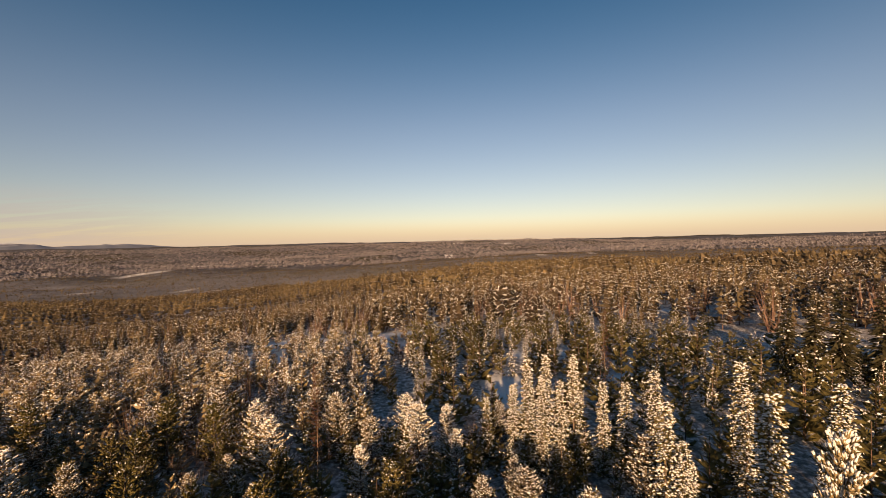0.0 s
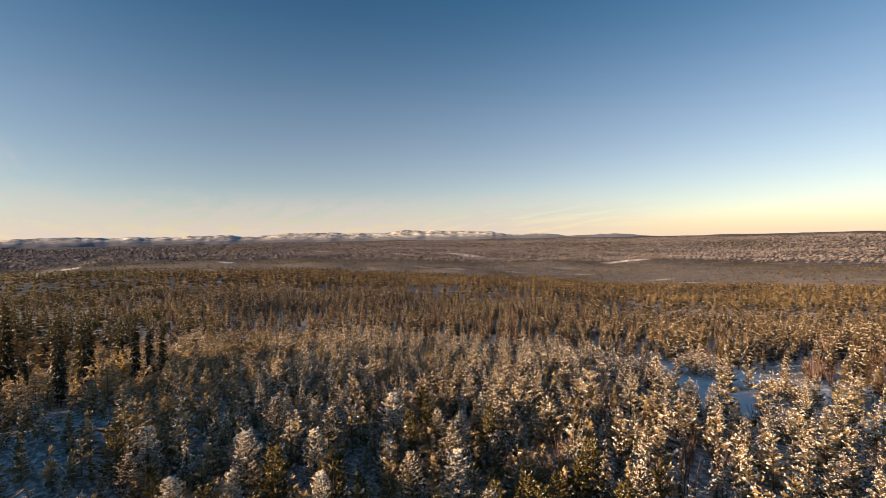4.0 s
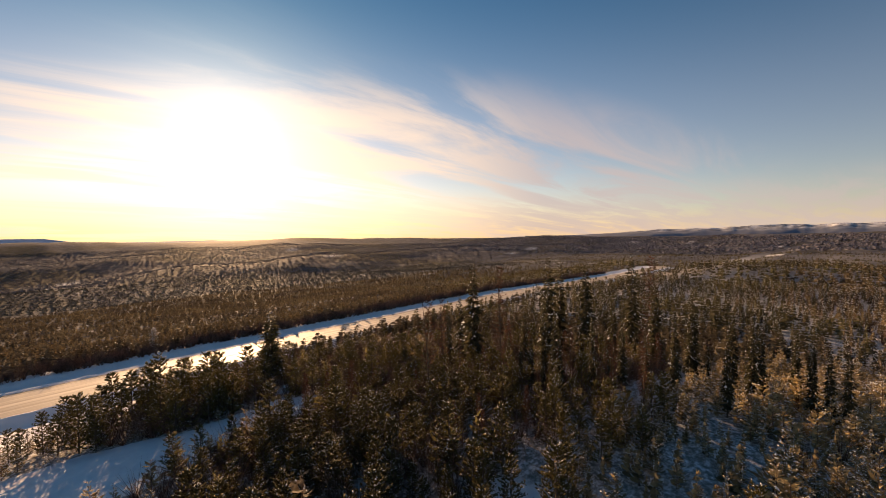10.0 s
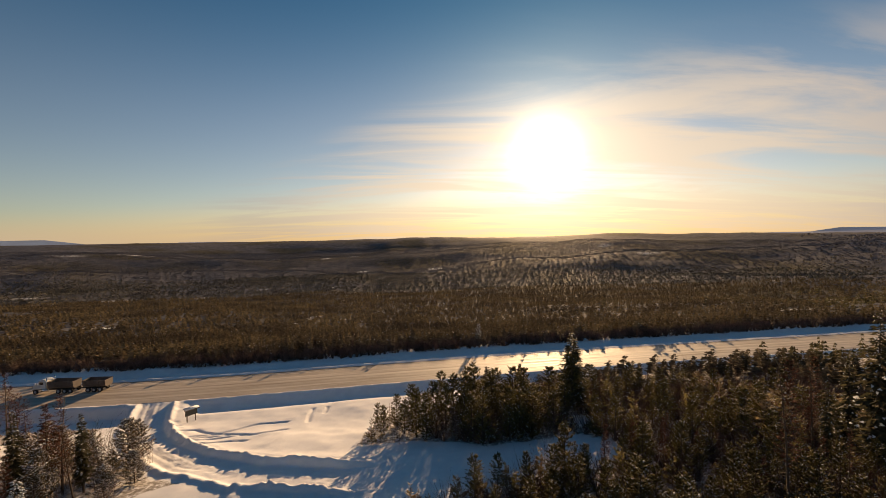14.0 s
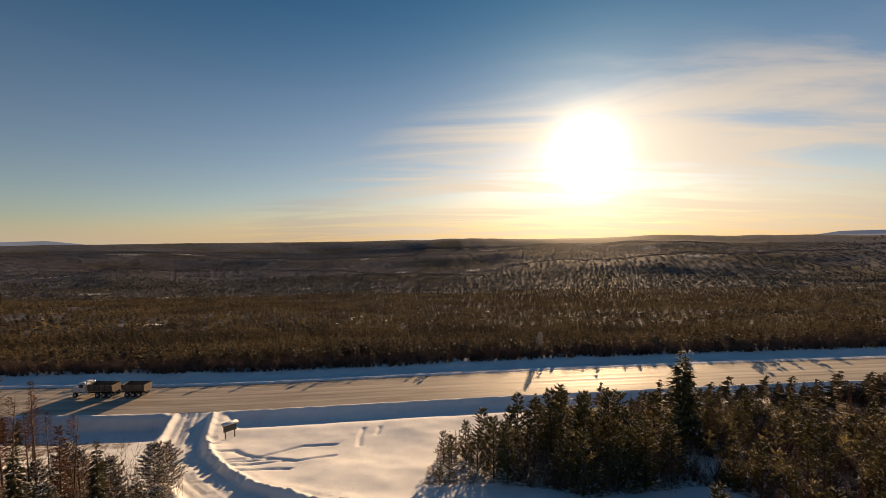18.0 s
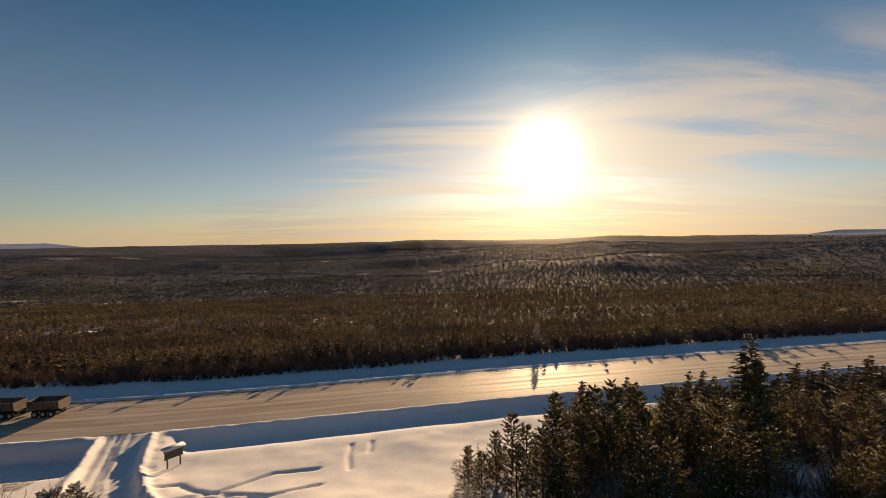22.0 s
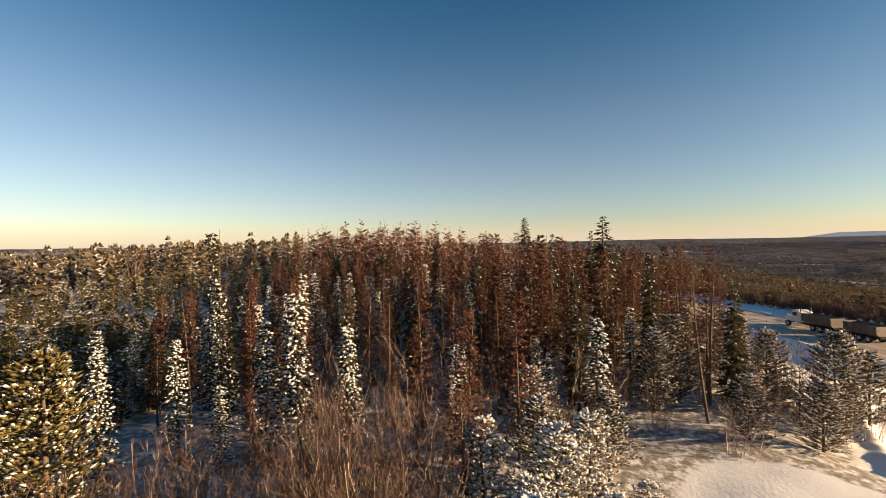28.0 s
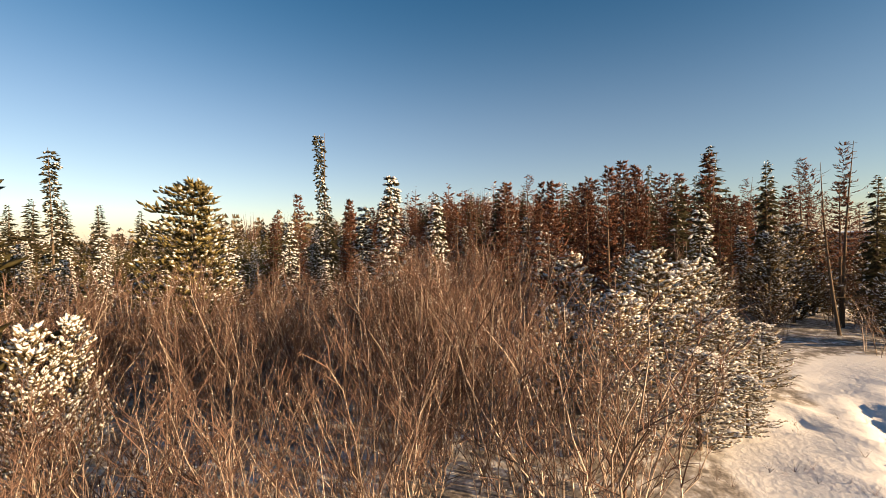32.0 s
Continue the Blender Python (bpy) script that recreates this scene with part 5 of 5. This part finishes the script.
# ---- gravel truck with pup trailer on the highway ----
WHITE = plain("white_cab_paint", ((0.3, (0.62, 0.61, 0.58)), (0.7, (0.72, 0.71, 0.69))), 2.0, 0.35, 0.5)
STEEL = plain("dirty_box_steel", ((0.3, (0.07, 0.055, 0.045)), (0.7, (0.15, 0.12, 0.10))), 1.5, 0.5, 0.5)
RUBBER = plain("tyre_rubber", ((0.3, (0.02, 0.02, 0.02)), (0.7, (0.04, 0.038, 0.036))), 6.0, 0.85, 0.2)
RIM = plain("wheel_rim", ((0.3, (0.35, 0.35, 0.35)), (0.7, (0.5, 0.5, 0.5))), 4.0, 0.4, 0.5)
CHROME, _n, _l, _b = mat("chrome", 0.15, 0.5)
_b.inputs["Metallic"].default_value, _b.inputs["Base Color"].default_value = 1.0, (0.75, 0.75, 0.75, 1)
PANE, _n, _l, _b = mat("dark_glass", 0.06, 0.5)
_b.inputs["Base Color"].default_value = (0.015, 0.018, 0.02, 1)


def wheel(parent, x, y, r=0.52):
    def tyre(bm):
        bmesh.ops.create_cone(bm, cap_ends=True, segments=22, radius1=r, radius2=r, depth=0.30, matrix=pose(x, y, r, 90))
        bmesh.ops.bevel(bm, geom=[e for e in bm.edges if len(e.link_faces) == 2 and e.calc_face_angle(0) > 1.0], offset=0.05, segments=2, affect="EDGES")
    w = bm_part("wheel", tyre, RUBBER, parent, "", True)
    side = -1 if y < 0 else 1
    bm_part("rim", lambda bm: bmesh.ops.create_cone(bm, cap_ends=True, segments=16, radius1=r * 0.55, radius2=r * 0.42, depth=0.05, matrix=pose(x, y + side * 0.16, r, 90 * -side)), RIM, w)


def dump_box(bm, x0, x1, z0, z1, w):
    def ring(x, top):
        return [bm.verts.new(p) for p in ((x, -w, top), (x, -w * 0.96, z0 + 0.35), (x, -w * 0.6, z0), (x, w * 0.6, z0), (x, w * 0.96, z0 + 0.35), (x, w, top))]
    a, b = ring(x0, z1 + 0.1), ring(x1, z1)
    for i in range(5):
        bm.faces.new((a[i], a[i + 1], b[i + 1], b[i]))
    bm.faces.new(a[::-1])
    bm.faces.new(b)
    for i in range(5):
        x = x0 + (x1 - x0) * (i + 0.5) / 5
        for s in (-1, 1):
            box(bm, 0.10, 0.08, z1 - z0 - 0.35, pose(x, s * (w + 0.03), (z0 + z1) / 2 + 0.18))
    for s in (-1, 1):
        box(bm, x1 - x0, 0.10, 0.12, pose((x0 + x1) / 2, s * (w + 0.02), z1 - 0.02))


def gravel_truck(x, y, turn):
    ob = new("gravel_truck", None)
    ob.matrix_world = pose(x, y, 0.10, 0, 0, turn) @ Matrix.Scale(0.9, 4)
    tagged(ob, "white-cabbed gravel truck with a dark dump box on the highway", "truck")
    bm_part("chassis", lambda bm: box(bm, 8.0, 0.9, 0.26, pose(-0.1, 0, 0.78), 0.02), RUBBER, ob)

    def cab(bm):
        box(bm, 1.55, 2.2, 1.75, pose(2.1, 0, 1.95), 0.12)
        box(bm, 0.9, 2.0, 0.25, pose(1.95, 0, 2.88), 0.1)
    bm_part("cab", cab, WHITE, ob)
    bm_part("hood", lambda bm: box(bm, 1.5, 1.7, 1.05, pose(3.45, 0, 1.4, 0, 4), 0.14), WHITE, ob)
    bm_part("grille", lambda bm: box(bm, 0.06, 1.1, 0.85, pose(4.22, 0, 1.35), 0.02), CHROME, ob)
    bm_part("bumper", lambda bm: box(bm, 0.22, 2.3, 0.35, pose(4.25, 0, 0.68), 0.05), CHROME, ob)
    bm_part("windscreen", lambda bm: box(bm, 0.04, 1.9, 0.7, pose(2.89, 0, 2.3, 0, -8), 0.01), PANE, ob)
    for s in (-1, 1):
        bm_part("side_window", lambda bm: box(bm, 0.8, 0.03, 0.6, pose(2.2, s * 1.105, 2.3), 0.01), PANE, ob)
        bm_part("exhaust_stack", lambda bm: bmesh.ops.create_cone(bm, cap_ends=True, segments=12, radius1=0.09, radius2=0.09, depth=2.2, matrix=pose(1.2, s * 0.95, 2.3)), CHROME, ob, "", True)
        bm_part("fuel_tank", lambda bm: bmesh.ops.create_cone(bm, cap_ends=True, segments=16, radius1=0.32, radius2=0.32, depth=1.2, matrix=pose(1.6, s * 0.95, 0.75, 0, 90)), CHROME, ob, "", True)
        bm_part("mirror", lambda bm: box(bm, 0.08, 0.22, 0.45, pose(2.95, s * 1.4, 2.2), 0.02), CHROME, ob)
        bm_part("headlight", lambda bm: box(bm, 0.05, 0.26, 0.2, pose(4.2, s * 0.85, 1.1), 0.02), RIM, ob)
        for wx in (3.4, -1.2, -2.45, -3.6):
            wheel(ob, wx, s * 1.08)
    bm_part("dump_box", lambda bm: dump_box(bm, 0.9, -4.2, 1.05, 2.55, 1.2), STEEL, ob)
    return ob


def pup_trailer(x, y, turn):
    ob = new("pup_trailer", None)
    ob.matrix_world = pose(x, y, 0.10, 0, 0, turn) @ Matrix.Scale(0.9, 4)
    tagged(ob, "dark dump trailer towed behind the gravel truck", "trailer")
    bm_part("chassis", lambda bm: box(bm, 4.4, 0.9, 0.24, pose(0, 0, 0.8), 0.02), RUBBER, ob)
    bm_part("drawbar", lambda bm: box(bm, 3.2, 0.18, 0.16, pose(3.6, 0, 0.75), 0.02), RUBBER, ob)
    for s in (-1, 1):
        for wx in (1.2, 0.0, -1.2):
            wheel(ob, wx, s * 1.08)
    bm_part("dump_box", lambda bm: dump_box(bm, 2.3, -2.3, 1.05, 2.5, 1.2), STEEL, ob)
    return ob


gravel_truck(-65.6, float(road_y(-65.6)) + 1.9, 181)
pup_trailer(-58.2, float(road_y(-58.2)) + 1.9, 182)


# ---- far snowy range ----
def mountain_range():
    m, n, l, b = mat("snowy_range", 0.8, 0.2)
    rock = ramp(n, l, tex(n, l, 0.012, 8, 0.7, None, (1, 1, 2.5)), (0.42, (0.16, 0.17, 0.20)), (0.52, (0.50, 0.50, 0.52)), (0.6, (0.85, 0.85, 0.86)))
    hgt = n.new("ShaderNodeSeparateXYZ")
    l.new(n.new("ShaderNodeNewGeometry").outputs["Position"], hgt.inputs[0])
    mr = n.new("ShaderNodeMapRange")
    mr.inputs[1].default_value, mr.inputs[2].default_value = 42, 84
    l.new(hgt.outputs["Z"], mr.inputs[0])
    # the range's foot is coloured haze blue, giving way to snowy rock higher up
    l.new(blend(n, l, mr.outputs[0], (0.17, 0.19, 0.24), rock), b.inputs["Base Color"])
    az = np.radians(np.linspace(-56, -152, 420))
    rows = 10
    u = np.linspace(0, 1, 420)
    crest = 4 + 36 * sstep(0, 0.25, u) + 66 * fnoise(u * 26, u * 0, 61, 5) * sstep(0, 0.35, u) * (1 - sstep(0.93, 1.0, u)) + 22 * np.exp(-((u - 0.62) / 0.13) ** 2) - 46 * sstep(0.70, 0.92, u)
    t = np.linspace(0, 1, rows)[:, None]
    r = 4250 + 380 * t + 60 * (fnoise(u[None] * 60, t * 4, 63, 3) - 0.5)
    z = 8 + (crest[None] + 18) * t ** 0.8 + 10 * (fnoise(u[None] * 90, t * 6, 65, 3) - 0.5) * t
    px, py = -r * np.sin(az)[None], r * np.cos(az)[None]
    idx = np.arange(px.size).reshape(px.shape)
    faces = np.stack([idx[:-1, :-1], idx[1:, :-1], idx[1:, 1:], idx[:-1, 1:]], -1).reshape(-1, 4)
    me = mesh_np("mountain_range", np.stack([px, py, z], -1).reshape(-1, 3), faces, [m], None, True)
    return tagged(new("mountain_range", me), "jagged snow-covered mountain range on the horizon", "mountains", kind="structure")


mountain_range()

# ---- ridges at the end of the valley, blue haze painted into their colour ----
def far_ridge(r, a0, a1, low, tall, seed, haze_tone):
    """One long wooded ridge beyond the land's edge, its colour carrying the blue of haze."""
    m = plain("haze_blue_ridge", ((0.3, haze_tone), (0.7, tuple(c * 1.25 for c in haze_tone))), 0.004, 0.95, 0.05)
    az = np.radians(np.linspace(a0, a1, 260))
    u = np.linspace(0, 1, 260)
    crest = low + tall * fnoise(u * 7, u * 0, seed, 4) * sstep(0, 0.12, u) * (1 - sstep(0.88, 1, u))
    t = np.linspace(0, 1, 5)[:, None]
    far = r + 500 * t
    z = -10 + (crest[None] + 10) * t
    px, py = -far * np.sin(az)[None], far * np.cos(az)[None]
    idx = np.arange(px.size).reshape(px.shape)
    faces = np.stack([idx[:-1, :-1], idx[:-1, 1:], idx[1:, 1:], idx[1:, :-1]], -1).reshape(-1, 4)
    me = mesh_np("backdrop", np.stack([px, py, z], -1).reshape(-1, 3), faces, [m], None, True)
    return tagged(new("backdrop", me), "long wooded ridge on the horizon, haze blue put into its colour", "hills", kind="structure")


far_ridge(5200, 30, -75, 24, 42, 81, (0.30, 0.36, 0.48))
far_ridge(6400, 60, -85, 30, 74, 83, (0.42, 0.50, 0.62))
